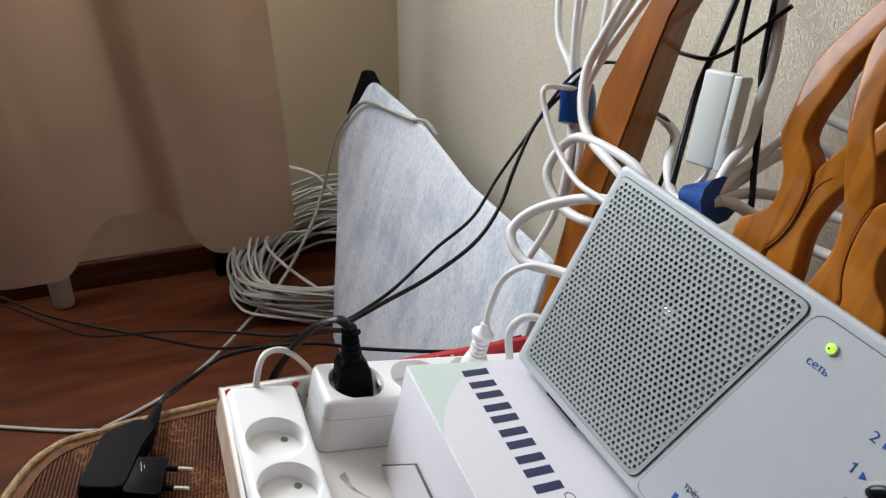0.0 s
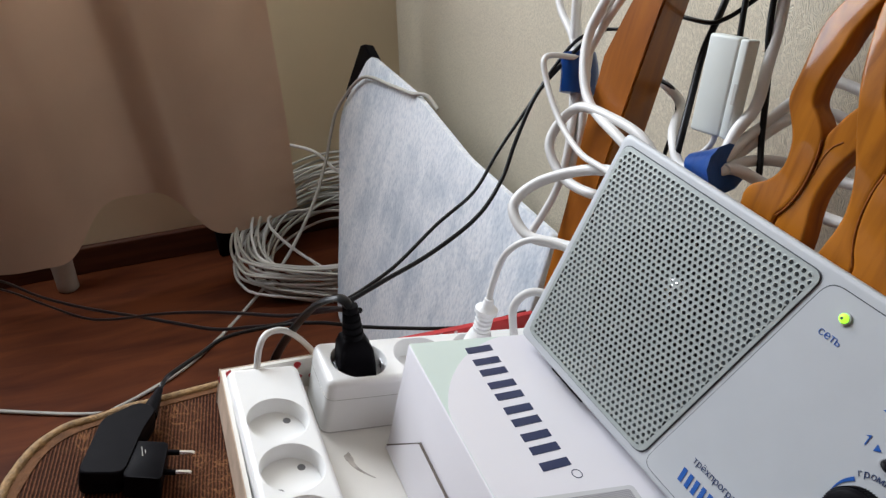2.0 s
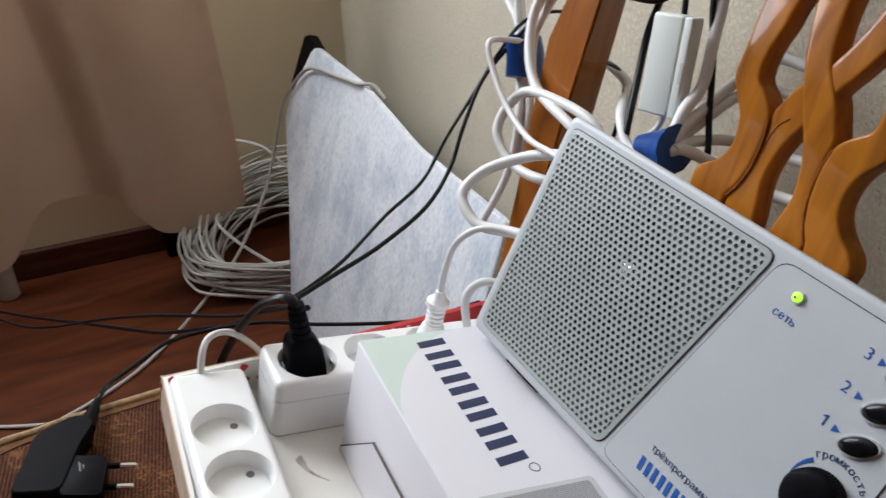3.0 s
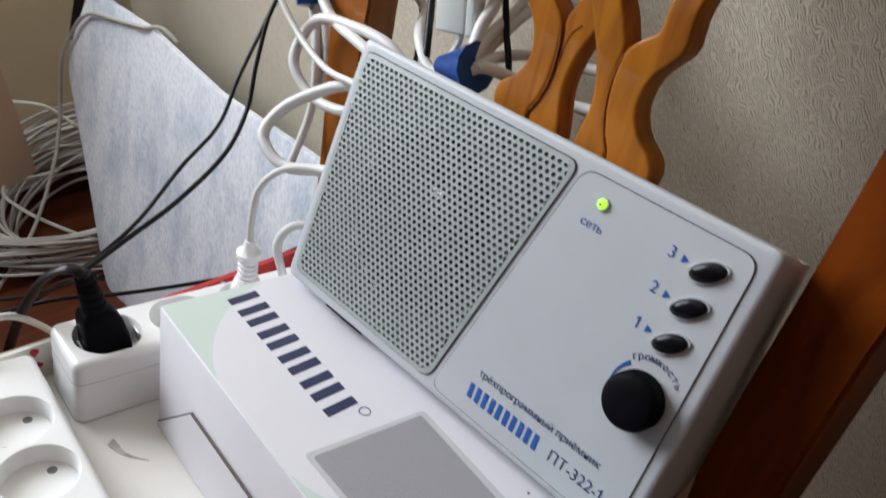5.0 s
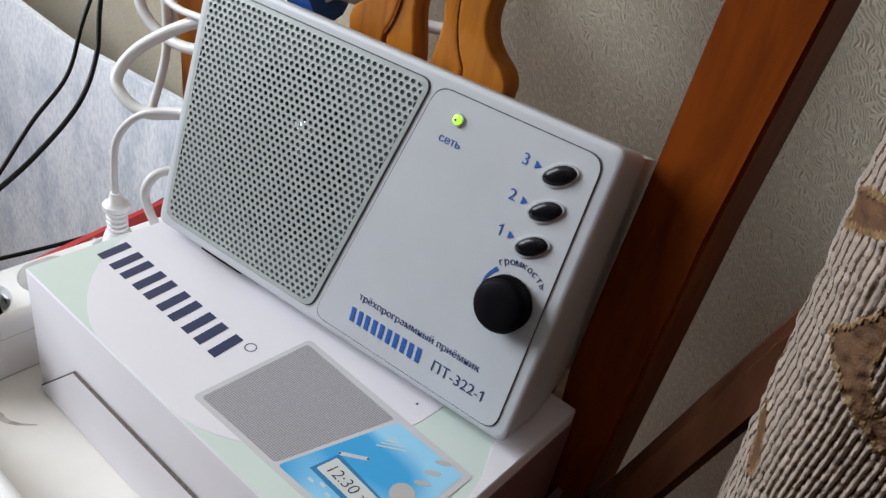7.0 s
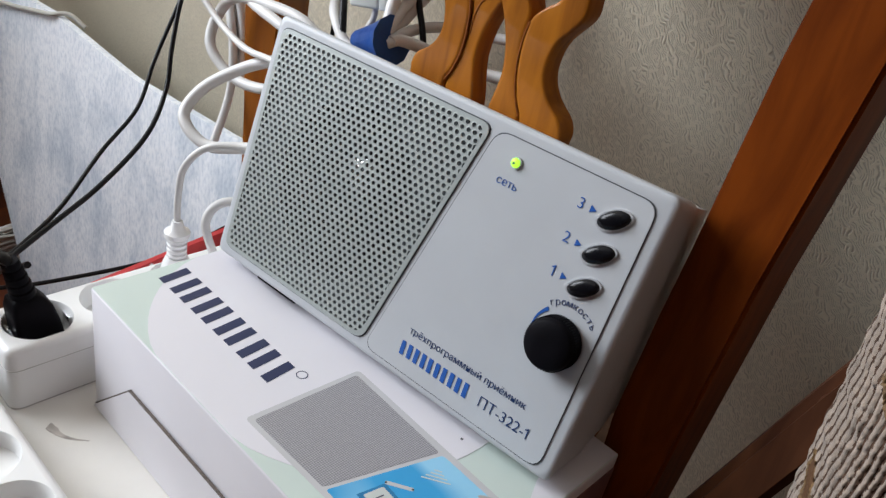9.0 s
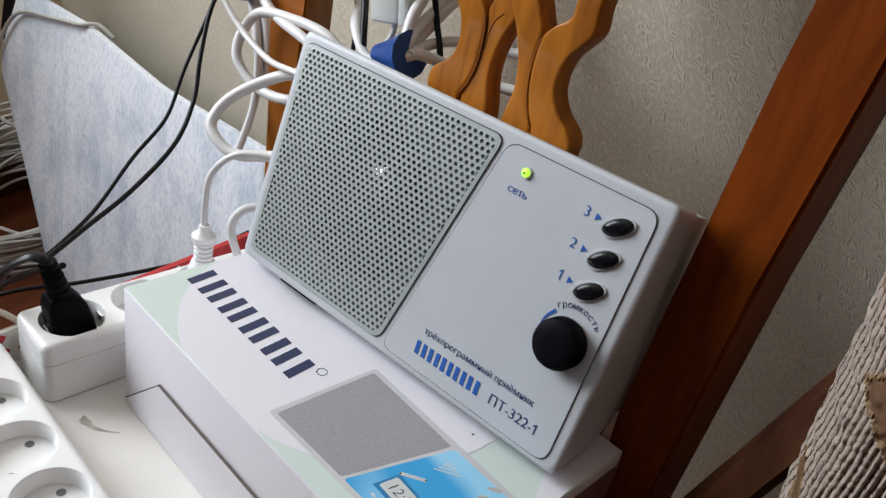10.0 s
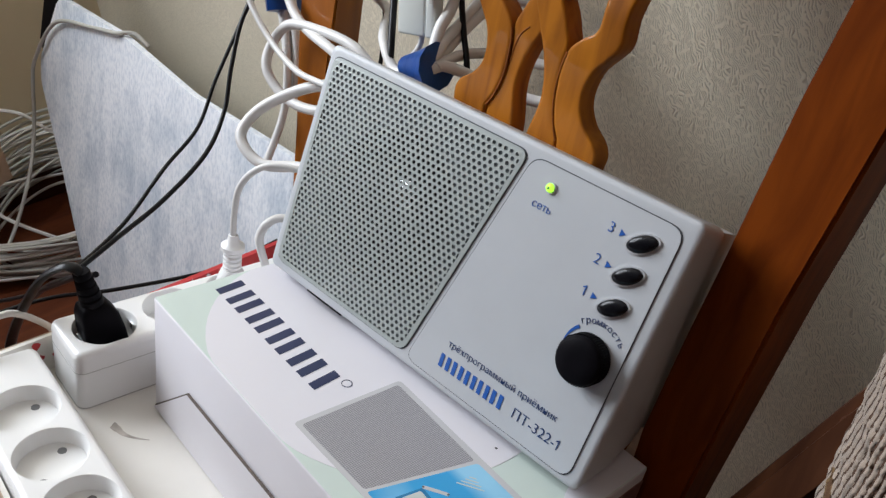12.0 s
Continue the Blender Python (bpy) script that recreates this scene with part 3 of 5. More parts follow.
part("carved_line", tube([(AX - u, 0.1965, z) for u, z in ((0.0095, 0.7465), (0.0150, 0.7405), (0.0178, 0.732), (0.0186, 0.722))], 0.0006, 6, 4), M_GROOVE, chair, "dark carved groove line on the splat", smooth=True)
part("top_rail", block(-0.11, 0.285, 0.225, 0.275, 0.90, 0.955, 0.01, 3), M_CHAIR, chair, smooth=True)
part("lower_rail", block(-0.116, 0.237, 0.198, 0.213, 0.50, 0.53, 0.004), M_CHAIR, chair, smooth=True)
part("seat_frame", block(-0.055, 0.30, -0.20, 0.185, 0.395, 0.435, 0.006), M_CHAIR, chair, smooth=True)
seat_outline = rounded_quad([(0.315, -0.262), (0.315, 0.19), (-0.107, 0.19), (-0.103, -0.085), (-0.080, -0.172), (-0.062, -0.222), (-0.018, -0.243), (0.06, -0.262)], 0.022, 6)
part("seat", prism(seat_outline, 0.425, 0.468, 0.008, seg=4), M_SEAT, chair, "brown ribbed cloth seat pad with worn gold patches", smooth=True)
mid_ = Vector((0.1, -0.03))
edge = [Vector(p) for p in seat_outline]
band_in = [tuple(p + (mid_ - p).normalized() * 0.013) for p in edge]
band_out = [tuple(p + (mid_ - p).normalized() * 0.006) for p in edge]
part("edging", ring(band_out, band_in, 0.4680, 0.4686), M_BAND, chair, "golden brown cloth edging on the seat")
rim = [tuple(p + (mid_ - p).normalized() * (0.004 + 0.0022 * noise.noise((p.x * 45, p.y * 45, 0)))) + (0.4667 + 0.0012 * noise.noise((p.x * 160, p.y * 160, 4)),) for p in edge]
part("braid", tube(rim + rim[:2], 0.0036, 8, 3), M_TRIM, chair, "golden braid round the seat", smooth=True)
for x, y, z0 in ((0.29, -0.215, -0.005), (-0.075, -0.215, -0.03)):
    part("leg", block(x - 0.018, x + 0.018, y - 0.018, y + 0.018, z0 + 0.03, 0.40, 0.004), M_CHAIR, chair, smooth=True)

# ---- the other chair beside it, ribbed upholstery ----
arm = thing("upholstered_chair", (0.60, 0.12, 0.40), CHAIR, "wooden chair with pale ribbed upholstery and brown leaf pattern", "chair")
LEAVES = ((0.43, 0.655, 0.022, 0.020, -0.6), (0.345, 0.632, 0.004, 0.012, 0.3), (0.362, 0.598, 0.012, 0.007, 0.4), (0.45, 0.755, 0.02, 0.03, 0.2), (0.40, 0.545, 0.02, 0.012, 0.5))


def leaf(x, z):
    """Scroll and leaf shapes of the weave: two bands, a pointed leaf with a ribbed heart, and patches."""
    x, z = x + 0.0012 * noise.noise((x * 240, z * 240, 3)), z + 0.0014 * noise.noise((x * 200, z * 200, 7))
    if x > 0.3388 and 0.7233 + 1.06 * (x - 0.3393) < z < 0.7395 + 0.70 * (x - 0.340):
        return True
    if 0.7640 - 0.64 * (x - 0.3431) < z < 0.7715 - 0.62 * (x - 0.3401):
        return True
    d = x - 0.3507
    if d > 0 and 0.6985 - 0.9 * d + 5.0 * d * d < z < 0.6992 + 1.05 * d + 50 * d * d and z < 0.76 and x < 0.46:
        return ((x - 0.388) / 0.0205) ** 2 + ((z - 0.704) / 0.0195) ** 2 > 1 and x < 0.408
    for cx, cz, a, b, q in LEAVES:
        u, w = (x - cx) * math.cos(q) + (z - cz) * math.sin(q), -(x - cx) * math.sin(q) + (z - cz) * math.cos(q)
        if (u / a) ** 2 + (w / b) ** 2 < 1:
            return True
    return False


bm = bmesh.new()
X0, X1, Z0, Z1, NX, NZ = 0.3365, 0.54, 0.46, 0.80, 540, 280
lf = [[leaf(X0 + (X1 - X0) * i / NX, Z0 + (Z1 - Z0) * j / NZ) for j in range(NZ + 1)] for i in range(NX + 1)]
rows, pile, RIB = [], [], 0.0027
for i in range(NX + 1):
    x = X0 + (X1 - X0) * i / NX
    col, pcol = [], []
    for j in range(NZ + 1):
        z = Z0 + (Z1 - Z0) * j / NZ
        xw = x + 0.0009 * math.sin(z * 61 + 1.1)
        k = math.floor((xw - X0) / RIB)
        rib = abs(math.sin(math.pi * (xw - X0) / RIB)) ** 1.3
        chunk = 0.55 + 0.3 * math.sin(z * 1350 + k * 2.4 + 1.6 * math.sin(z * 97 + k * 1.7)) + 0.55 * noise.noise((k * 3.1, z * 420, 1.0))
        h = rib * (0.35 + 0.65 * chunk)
        braid = lf[i][j] != lf[max(i - 1, 0)][j] or lf[i][j] != lf[min(i + 2, NX)][j] or lf[i][j] != lf[i][max(j - 1, 0)] or lf[i][j] != lf[i][min(j + 1, NZ)]
        if lf[i][j]:
            h = 0.14 + 0.06 * math.sin(x * 6200 + z * 900)
        if braid:
            h = 0.55 + 0.3 * math.sin(x * 2600 + z * 2100)
        u = max(0.0, 1 - (x - X0) / 0.036)
        curve = 0.050 * u ** 2.2
        wob = 0.0014 * noise.noise((x * 300, z * 300, 0))
        lean = 0.0055 * (0.68 - z) / 0.1 * u
        col.append(bm.verts.new((x + lean + 0.0016 * u * noise.noise((1, 5, z * 120)), 0.100 + curve - 0.0021 * h + wob, z)))
        # faces low between the ribs take the brown material, higher ones the pale
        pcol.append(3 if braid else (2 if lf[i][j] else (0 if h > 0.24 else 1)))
    rows.append(col)
    pile.append(pcol)
for i in range(NX):
    for j in range(NZ):
        f = bm.faces.new((rows[i][j], rows[i + 1][j], rows[i + 1][j + 1], rows[i][j + 1]))
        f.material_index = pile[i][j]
ed = [e for e in bm.edges if e.is_boundary]
r = bmesh.ops.extrude_edge_only(bm, edges=ed)
for v in [g for g in r["geom"] if isinstance(g, bmesh.types.BMVert)]:
    v.co.y = 0.175
    v.co.x += 0.03 * max(0.0, 1 - (v.co.x - X0) / 0.05)
bmesh.ops.recalc_face_normals(bm, faces=bm.faces)
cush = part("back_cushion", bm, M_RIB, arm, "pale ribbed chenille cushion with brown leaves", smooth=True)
cush.data.materials.append(M_RIBLOW)
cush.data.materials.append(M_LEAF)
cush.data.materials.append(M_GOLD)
bm = loft([[(x + dx, y + dy, z) for dx, dy in ((-.012, -.010), (.012, -.010), (.012, .012), (-.012, .012))] for x, y, z in ((0.27, 0.165, 0.42), (0.302, 0.165, 0.52), (0.340, 0.172, 0.65), (0.375, 0.19, 0.76))])
bmesh.ops.bevel(bm, geom=[e for e in bm.edges], offset=0.004, segments=2, affect="EDGES")
part("post", bm, M_CHAIR2, arm, "worn brown wooden post", smooth=True)
part("seat_frame", block(0.335, 0.62, -0.20, 0.19, 0.39, 0.45, 0.01), M_CHAIR2, arm, smooth=True)
for x, y in ((0.37, -0.17), (0.59, -0.17), (0.37, 0.16), (0.59, 0.16)):
    part("leg", block(x - 0.018, x + 0.018, y - 0.018, y + 0.018, 0.05, 0.40, 0.004), M_CHAIR2, arm, smooth=True)

# ---- shallow card tray on the seat ----
tray = thing("card_tray", (0.08, 0.03, 0.468), CHAIR, "shallow open card tray, cream inside with red patterned rim", "tray")
T_IN = [(-0.070, -0.104), (0.2650, -0.110), (0.2650, 0.172), (-0.105, 0.165)]
part("tray_floor", prism(T_IN, 0.4682, 0.4702), M_TRAY, tray)
for i in range(4):
    a, b = Vector(T_IN[i]), Vector(T_IN[(i + 1) % 4])
    d = (b - a).normalized()
    n = Vector((d.y, -d.x))
    quad = [tuple(a - d * 0.0025), tuple(a - d * 0.0025 + n * 0.0028), tuple(b + n * 0.0028), tuple(b)]
    top = 0.4975 if i != 1 else 0.494
    side = part("tray_side", prism(quad, 0.4684, top), M_TRAY if i != 1 else M_CARDEND, tray)
    BASE[side] = BASE[tray]
    skin = [tuple(a - d * 0.004 + n * 0.0029), tuple(a - d * 0.004 + n * 0.0036), tuple(b + d * 0.0036 + n * 0.0036), tuple(b + d * 0.0036 + n * 0.0029)]
    part("paper_skin", prism(skin, 0.4686, top + 0.0003), (M_KRAFT, M_CARDEND, M_TAN, M_TAN)[i], side, "patterned paper covering")
rr_ = random.Random(11)
bm = bmesh.new()
for k in range(46):
    f = rr_.random()
    a, b = Vector(T_IN[3]), Vector(T_IN[0])
    c = a + (b - a) * f
    rad = rr_.uniform(0.0018, 0.0058)
    z = rr_.uniform(0.476, 0.4955)
    pts = [(rad * (1 + 0.4 * math.sin(3 * q + k)) * math.cos(q), rad * math.sin(q)) for q in [2 * math.pi * u / 7 for u in range(7)]]
    prism(pts, 0, 0.0002, bm=bm, put=Matrix.Translation((c.x + 0.0003, c.y, z)) @ Matrix.Rotation(radians(90), 4, "Y"))
part("flower_print", bm, M_RED, tray, "red flower marks on the cream inner side")
d = (Vector(T_IN[0]) - Vector(T_IN[3])).normalized()
n = Vector((-d.y, d.x))
qa, qb = Vector(T_IN[3]) + d * 0.004, Vector(T_IN[3]) + d * 0.165
strip_ = part("red_rim", loft([[tuple(q + n * 0.0003) + (0.474,), tuple(q + n * 0.0010) + (0.474,), tuple(q + n * 0.0010) + (z,), tuple(q - n * 0.0030) + (z + 0.0004,)] for q, z in ((qa, 0.5045), ((qa + qb) / 2, 0.5010), (qb, 0.4982))]), M_RED, tray, "red paper rim with white marks")
bm = bmesh.new()
for k in range(13):
    c = qb + (qa - qb) * (0.02 + 0.045 * k)
    star = [((0.0022 if u % 2 else 0.0009) * math.cos(u * math.pi / 5), (0.0022 if u % 2 else 0.0009) * math.sin(u * math.pi / 5)) for u in range(10)]
    prism(star, 0, 0.0003, bm=bm, put=Matrix.Translation((c.x + n.x * 0.0011, c.y + n.y * 0.0011, 0.4950 + 0.0035 * (k % 2))) @ Matrix.Rotation(radians(90), 4, "Y"))
part("white_marks", bm, M_CARD, strip_)
blot = [((0.0042 + 0.0012 * math.sin(3 * q)) * math.cos(q), (0.0034 + 0.0010 * math.sin(2 * q + 1)) * math.sin(q)) for q in [2 * math.pi * u / 18 for u in range(18)]]
part("tear_mark", prism(blot, 0.4703, 0.4706, put=Matrix.Translation((-0.0005, -0.0305, 0))), M_SMUDGE, tray, "small dirty tear in the card")
tail = [Vector((0.001 + 0.0195 * f, -0.0305 + 0.0130 * f - 0.0030 * math.sin(3.1 * f))) for f in [k / 8 for k in range(9)]]
tail = [(q.x, q.y + 0.0024 * (1 - k / 9)) for k, q in enumerate(tail)] + [(q.x, q.y - 0.0016 * (1 - k / 9) - 0.0003) for k, q in reversed(list(enumerate(tail)))]
part("tear_mark", prism(tail[::-1], 0.4703, 0.4705), M_SMUDGE, tray, "curled torn strip of the card")


# ---- power strips ----
def power_strip(name, put, length, width, height, centres, hole_axis, label, rec=0.0205, depth=0.018):
    """A strip along local x with round wells; put places it in the chair's axes."""
    root = new(name)
    root.matrix_world = CHAIR @ put
    BASE[root] = Vector((0, 0, 0))
    tagged(root, label, "power strip")
    bm = prism(rounded(0.003, length - 0.003, -width / 2 + 0.004, width / 2 - 0.004, 0.005, 5), 0.0, height - depth - 0.001, 0.0)
    part("body", bm, M_WHITE, root, smooth=True)
    # lid with wells: outline rows around each socket
    bm = bmesh.new()
    z1, z0, S = height, 0.0006, 0.0048
    xs = [S] + [(a + b) / 2 for a, b in zip(centres, centres[1:])] + [length - S]
    w = width / 2 - 0.001
    for c, xa, xb in zip(centres, xs, xs[1:]):
        outer, inner = [], []
        hw = w - S
        angles = sorted([2 * math.pi * (k + 0.5) / 40 for k in range(40)] + [math.atan2(sy * hw, ex) % (2 * math.pi) for sy in (-1, 1) for ex in (xb - c, xa - c)])
        seg = len(angles)
        for q in angles:
            dx, dy = math.cos(q), math.sin(q)
            t = min(((xb - c) if dx > 0 else (c - xa)) / max(abs(dx), 1e-6), (w - S) / max(abs(dy), 1e-6))
            outer.append(Vector((c + dx * t, dy * t, z1)))
            inner.append(Vector((c + dx * rec, dy * rec, z1)))
        vo, vi = [bm.verts.new(p) for p in outer], [bm.verts.new(p) for p in inner]
        va = [bm.verts.new(p + Vector(((c - p.x) * 0.04, -p.y * 0.04, -0.0012))) for p in inner]
        vd = [bm.verts.new(Vector((c + (p.x - c) * 0.93, p.y * 0.93, z1 - depth))) for p in inner]
        for k in range(seg):
            j = (k + 1) % seg
            for a, b in ((vo, vi), (vi, va), (va, vd)):
                bm.faces.new((a[k], a[j], b[j], b[k]))
        bm.faces.new(vd)
    bmesh.ops.remove_doubles(bm, verts=bm.verts, dist=0.00005)
    # rounded shoulder down to the body
    secs = []
    for g, z in [(S * math.sin(q), z1 - S * (1 - math.cos(q))) for q in [math.pi / 2 * u / 6 for u in range(7)]] + [(S, z0)]:
        secs.append([bm.verts.new((x, y, z)) for x, y in rounded(S - g, length - S + g, -w + S - g, w - S + g, 0.0006 + g * 1.25, 5)])
    for a, b in zip(secs, secs[1:]):
        for k in range(len(a)):
            bm.faces.new((a[k], a[(k + 1) % len(a)], b[(k + 1) % len(a)], b[k]))
    lid = part("lid", bm, M_WHITE, root, smooth=True)
    # lower ring: grey line painting the shadow at the tray; upper ring: the lid's joint
    for za, zb in ((0.0002, 0.0010), (height * 0.66, height * 0.66 + 0.0004)):
        part("seam_and_base_shade", ring(rounded(-0.0002, length + 0.0002, -w - 0.0002, w + 0.0002, 0.0066, 5), rounded(0.0005, length - 0.0005, -w + 0.0005, w - 0.0005, 0.0060, 5), za, zb), M_SEAM, lid)
    for c in centres:
        for s in (-1, 1):
            hx, hy = (c, s * 0.0093) if hole_axis == "y" else (c - s * 0.0090, s * 0.0085)
            part("pin_hole", lathe([(0.0026, 0), (0.0026, 0.0003)], 16, put=Matrix.Translation((hx, hy, height - depth))), M_HOLE, lid)
    return root


power_strip("power_strip", Matrix.Translation((-0.067, -0.0795, 0.4702)), 0.166, 0.052, 0.033, [0.0555, 0.0985, 0.1415], "diagonal",
            "white plastic extension strip with three round sockets in the tray", 0.0202, 0.0110)
power_strip("power_strip", Matrix.Translation((-0.050, -0.043, 0.4702)) @ Matrix.Rotation(radians(90), 4, "Z"), 0.185, 0.050, 0.045, [0.028, 0.076, 0.124], "y",
            "white plastic extension strip holding a black and a white plug", 0.0205, 0.016)

# black angled plug in the second strip
plug = thing("black_plug", (-0.052, -0.014, 0.499), CHAIR, "black moulded mains plug pushed into the white socket strip", "plug")
bm = loft([[(x + sx, y + sy, z) for sx, sy in rounded(-a, a, -b, b, min(a, b) * 0.3, 3)] for x, y, z, a, b in
           ((-0.052, -0.0145, 0.4993, 0.0110, 0.0136), (-0.0525, -0.0165, 0.513, 0.0105, 0.0134), (-0.053, -0.0188, 0.526, 0.0096, 0.0120), (-0.0535, -0.0203, 0.532, 0.0080, 0.0092), (-0.0535, -0.0206, 0.534, 0.0060, 0.0064))])
part("plug_body", bm, M_BLACK, plug, smooth=True)
for k in range(5):
    part("relief_ring", lathe([(0.0052, -0.0005), (0.0076 - 0.0005 * k, 0.0), (0.0074 - 0.0005 * k, 0.0042), (0.0050, 0.0050)], 18,
                              put=Matrix.Translation((-0.0537 - 0.0004 * k, -0.0208 - 0.0011 * k, 0.5338 + 0.0051 * k)) @ Matrix.Rotation(radians(11), 4, "X")), M_BLACK, plug, smooth=True)
part("cord", tube([(-0.0553, -0.0262, 0.5575), (-0.0575, -0.0295, 0.5612), (-0.0635, -0.0345, 0.5600), (-0.075, -0.0432, 0.5470), (-0.090, -0.0478, 0.5250), (-0.108, -0.0515, 0.4960), (-0.122, -0.0545, 0.468), (-0.126, -0.056, 0.450)], 0.0052, 8, 6, flat=0.5), M_BLACKCABLE, plug, smooth=True)
for sy in (-1, 1):
    part("earth_clip", block(-0.056, -0.048, -0.014 + sy * 0.0172 - 0.0006, -0.014 + sy * 0.0172 + 0.0006, 0.4995, 0.5105), M_CHROME, plug, "metal earthing clip in the socket")

# white plug standing in the same strip
wp = thing("white_plug", (-0.050, 0.079, 0.500), CHAIR, "white mains plug with ribbed strain relief in the socket strip", "plug")
PUT = Matrix.Translation((-0.050, 0.079, 0))
part("plug_body", lathe([(0.0125, 0.5), (0.0125, 0.51), (0.0108, 0.523), (0.0082, 0.531), (0.0070, 0.533)], 24, put=PUT), M_WHITE, wp, smooth=True)
for k in range(4):
    part("relief_ring", lathe([(0.0055, 0.533 + 0.0038 * k), (0.0068, 0.5338 + 0.0038 * k), (0.0068, 0.5358 + 0.0038 * k), (0.0055, 0.5364 + 0.0038 * k)], 20, put=PUT), M_WHITE, wp, smooth=True)
part("collar", lathe([(0.006, 0.548), (0.0086, 0.5492), (0.0086, 0.5526), (0.005, 0.5545), (0.0034, 0.561)], 20, put=PUT), M_WHITE, wp, smooth=True)
part("cord", tube([(-0.050, 0.079, 0.556), (-0.052, 0.080, 0.575), (-0.050, 0.083, 0.600), (-0.038, 0.092, 0.618), (-0.022, 0.106, 0.622), (-0.008, 0.122, 0.616), (0.004, 0.15, 0.60)], 0.0024, 8, 8), M_CABLE, wp, smooth=True)

# black adapter lying on the seat
ad = thing("power_adapter", (-0.02, -0.165, 0.468), CHAIR, "black plug-in power adapter with two metal pins on the seat", "power adapter")
CASE = [(-0.002, -0.200), (-0.049, -0.184), (-0.062, -0.160), (-0.054, -0.149), (-0.034, -0.160), (0.003, -0.1735)]
cm = Vector((-0.030, -0.175))


def case_ring(k, z):
    return [(x, y, z) for x, y in rounded_quad([tuple(cm + (Vector(p) - cm) * k) for p in CASE], 0.0065, 5)]


part("case", loft([case_ring(0.90, 0.4686), case_ring(0.98, 0.4705), case_ring(1.0, 0.474), case_ring(1.0, 0.4786)]), M_BLACK, ad, smooth=True)
part("lid", loft([case_ring(0.995, 0.4788), case_ring(0.985, 0.4850), case_ring(0.965, 0.4867), case_ring(0.94, 0.4872)]), M_BLACK, ad)
HEAD = [(-0.026, -0.169), (-0.020, -0.146), (0.010, -0.153), (0.004, -0.174)]
part("plug_head", prism(rounded_quad(HEAD, 0.002), 0.4692, 0.4862, 0.0012), M_BLACK, ad, smooth=True)
for k in range(2):
    part("print_line", block(-0.019 + 0.003 * k, -0.011 - 0.002 * k, -0.1622 + 0.0018 * k, -0.1618 + 0.0018 * k, 0.4863, 0.4864), M_CABLEGREY, ad)
for x, y in ((-0.0200, -0.1475), (-0.0035, -0.1515)):
    put = Matrix.Translation((x, y, 0.478)) @ Matrix.Rotation(radians(-13), 4, "Z") @ Matrix.Rotation(radians(-90), 4, "X")
    pin = part("pin", lathe([(0.0018, 0.008), (0.0018, 0.0165), (0.0011, 0.018)], 14, put=put), M_CHROME, ad, "shiny round metal pin", smooth=True)
    part("sleeve", lathe([(0.00185, -0.001), (0.00185, 0.0085)], 14, put=put), M_BLACK, pin, "black insulating sleeve", smooth=True)
part("relief", tube([(-0.053, -0.156, 0.480), (-0.068, -0.151, 0.478), (-0.084, -0.146, 0.4755)], 0.004, 10, 6, ends=(0.0062, 0.0024)), M_BLACK, ad, smooth=True)
cable("black_cable", [(-0.082, -0.1465, 0.4758), (-0.094, -0.142, 0.474), (-0.112, -0.135, 0.466), (-0.137, -0.112, 0.462), (-0.157, -0.088, 0.462), (-0.171, -0.047, 0.459), (-0.164, -0.01, 0.465), (-0.151, 0.027, 0.467), (-0.131, 0.083, 0.475), (-0.1195, 0.116, 0.484), (-0.113, 0.16, 0.50)],
      0.0017, M_BLACKCABLE, CHAIR, "thin black adapter cable passing behind the tray")

# ---- the carton ----
carton = thing("radio_carton", (0.128, 0.078, 0.4705), CHAIR, "white printed carton with pale green corners lying in the tray", "carton")
BX0, BX1, BY0, BY1, BZ0, BZ1 = -0.008, 0.263, 0.0, 0.158, 0.4705, 0.5596
part("body", block(BX0, BX1 - 0.001, BY0, BY1, BZ0, BZ1 - 0.0004, 0.0012), M_CARDSIDE, carton, smooth=True)
part("end_panel", block(BX1 - 0.0009, BX1 - 0.0004, BY0 + 0.001, BY1 - 0.001, BZ0 + 0.001, BZ1 - 0.009), M_CARDEND, carton, "dark maroon printed end")
part("top_print", block(BX0 + 0.0006, BX1 - 0.0015, BY0 + 0.0006, BY1 - 0.0006, BZ1 - 0.0004, BZ1 - 0.0001), M_GREEN, carton, "pale green print")
el = []
for k in range(64):
    q = 2 * math.pi * k / 64
    c, s = math.cos(q), math.sin(q)
    x, y = 0.101 + 0.113 * math.copysign(abs(c) ** 0.93, c), 0.100 + 0.1045 * math.copysign(abs(s) ** 0.93, s)
    el.append((min(max(x, BX0 + 0.001), BX1 - 0.002), min(max(y, BY0 + 0.0008), BY1 - 0.0008)))
part("white_print", prism(el, BZ1 - 0.0001, BZ1 + 0.0001), M_CARD, carton, "glossy white printed field")
part("white_margin", prism([(0.2612, 0.058), (0.2612, 0.1570), (0.236, 0.1570), (0.240, 0.128), (0.2461, 0.105), (0.2559, 0.083)], BZ1 - 0.0001, BZ1 + 0.0001), M_CARD, carton, "white printed margin")
part("torn_flap", loft([[(0.2450, BY1 + 0.0002, 0.553), (0.2520, BY1 + 0.0002, 0.553), (0.2520, BY1 + 0.0010, 0.553), (0.2450, BY1 + 0.0010, 0.553)], [(0.2496, BY1 + 0.0002, 0.5795), (0.2506, BY1 + 0.0002, 0.5795), (0.2506, BY1 + 0.0010, 0.5795), (0.2496, BY1 + 0.0010, 0.5795)]]), M_TAN, carton, "pale torn card corner sticking up")
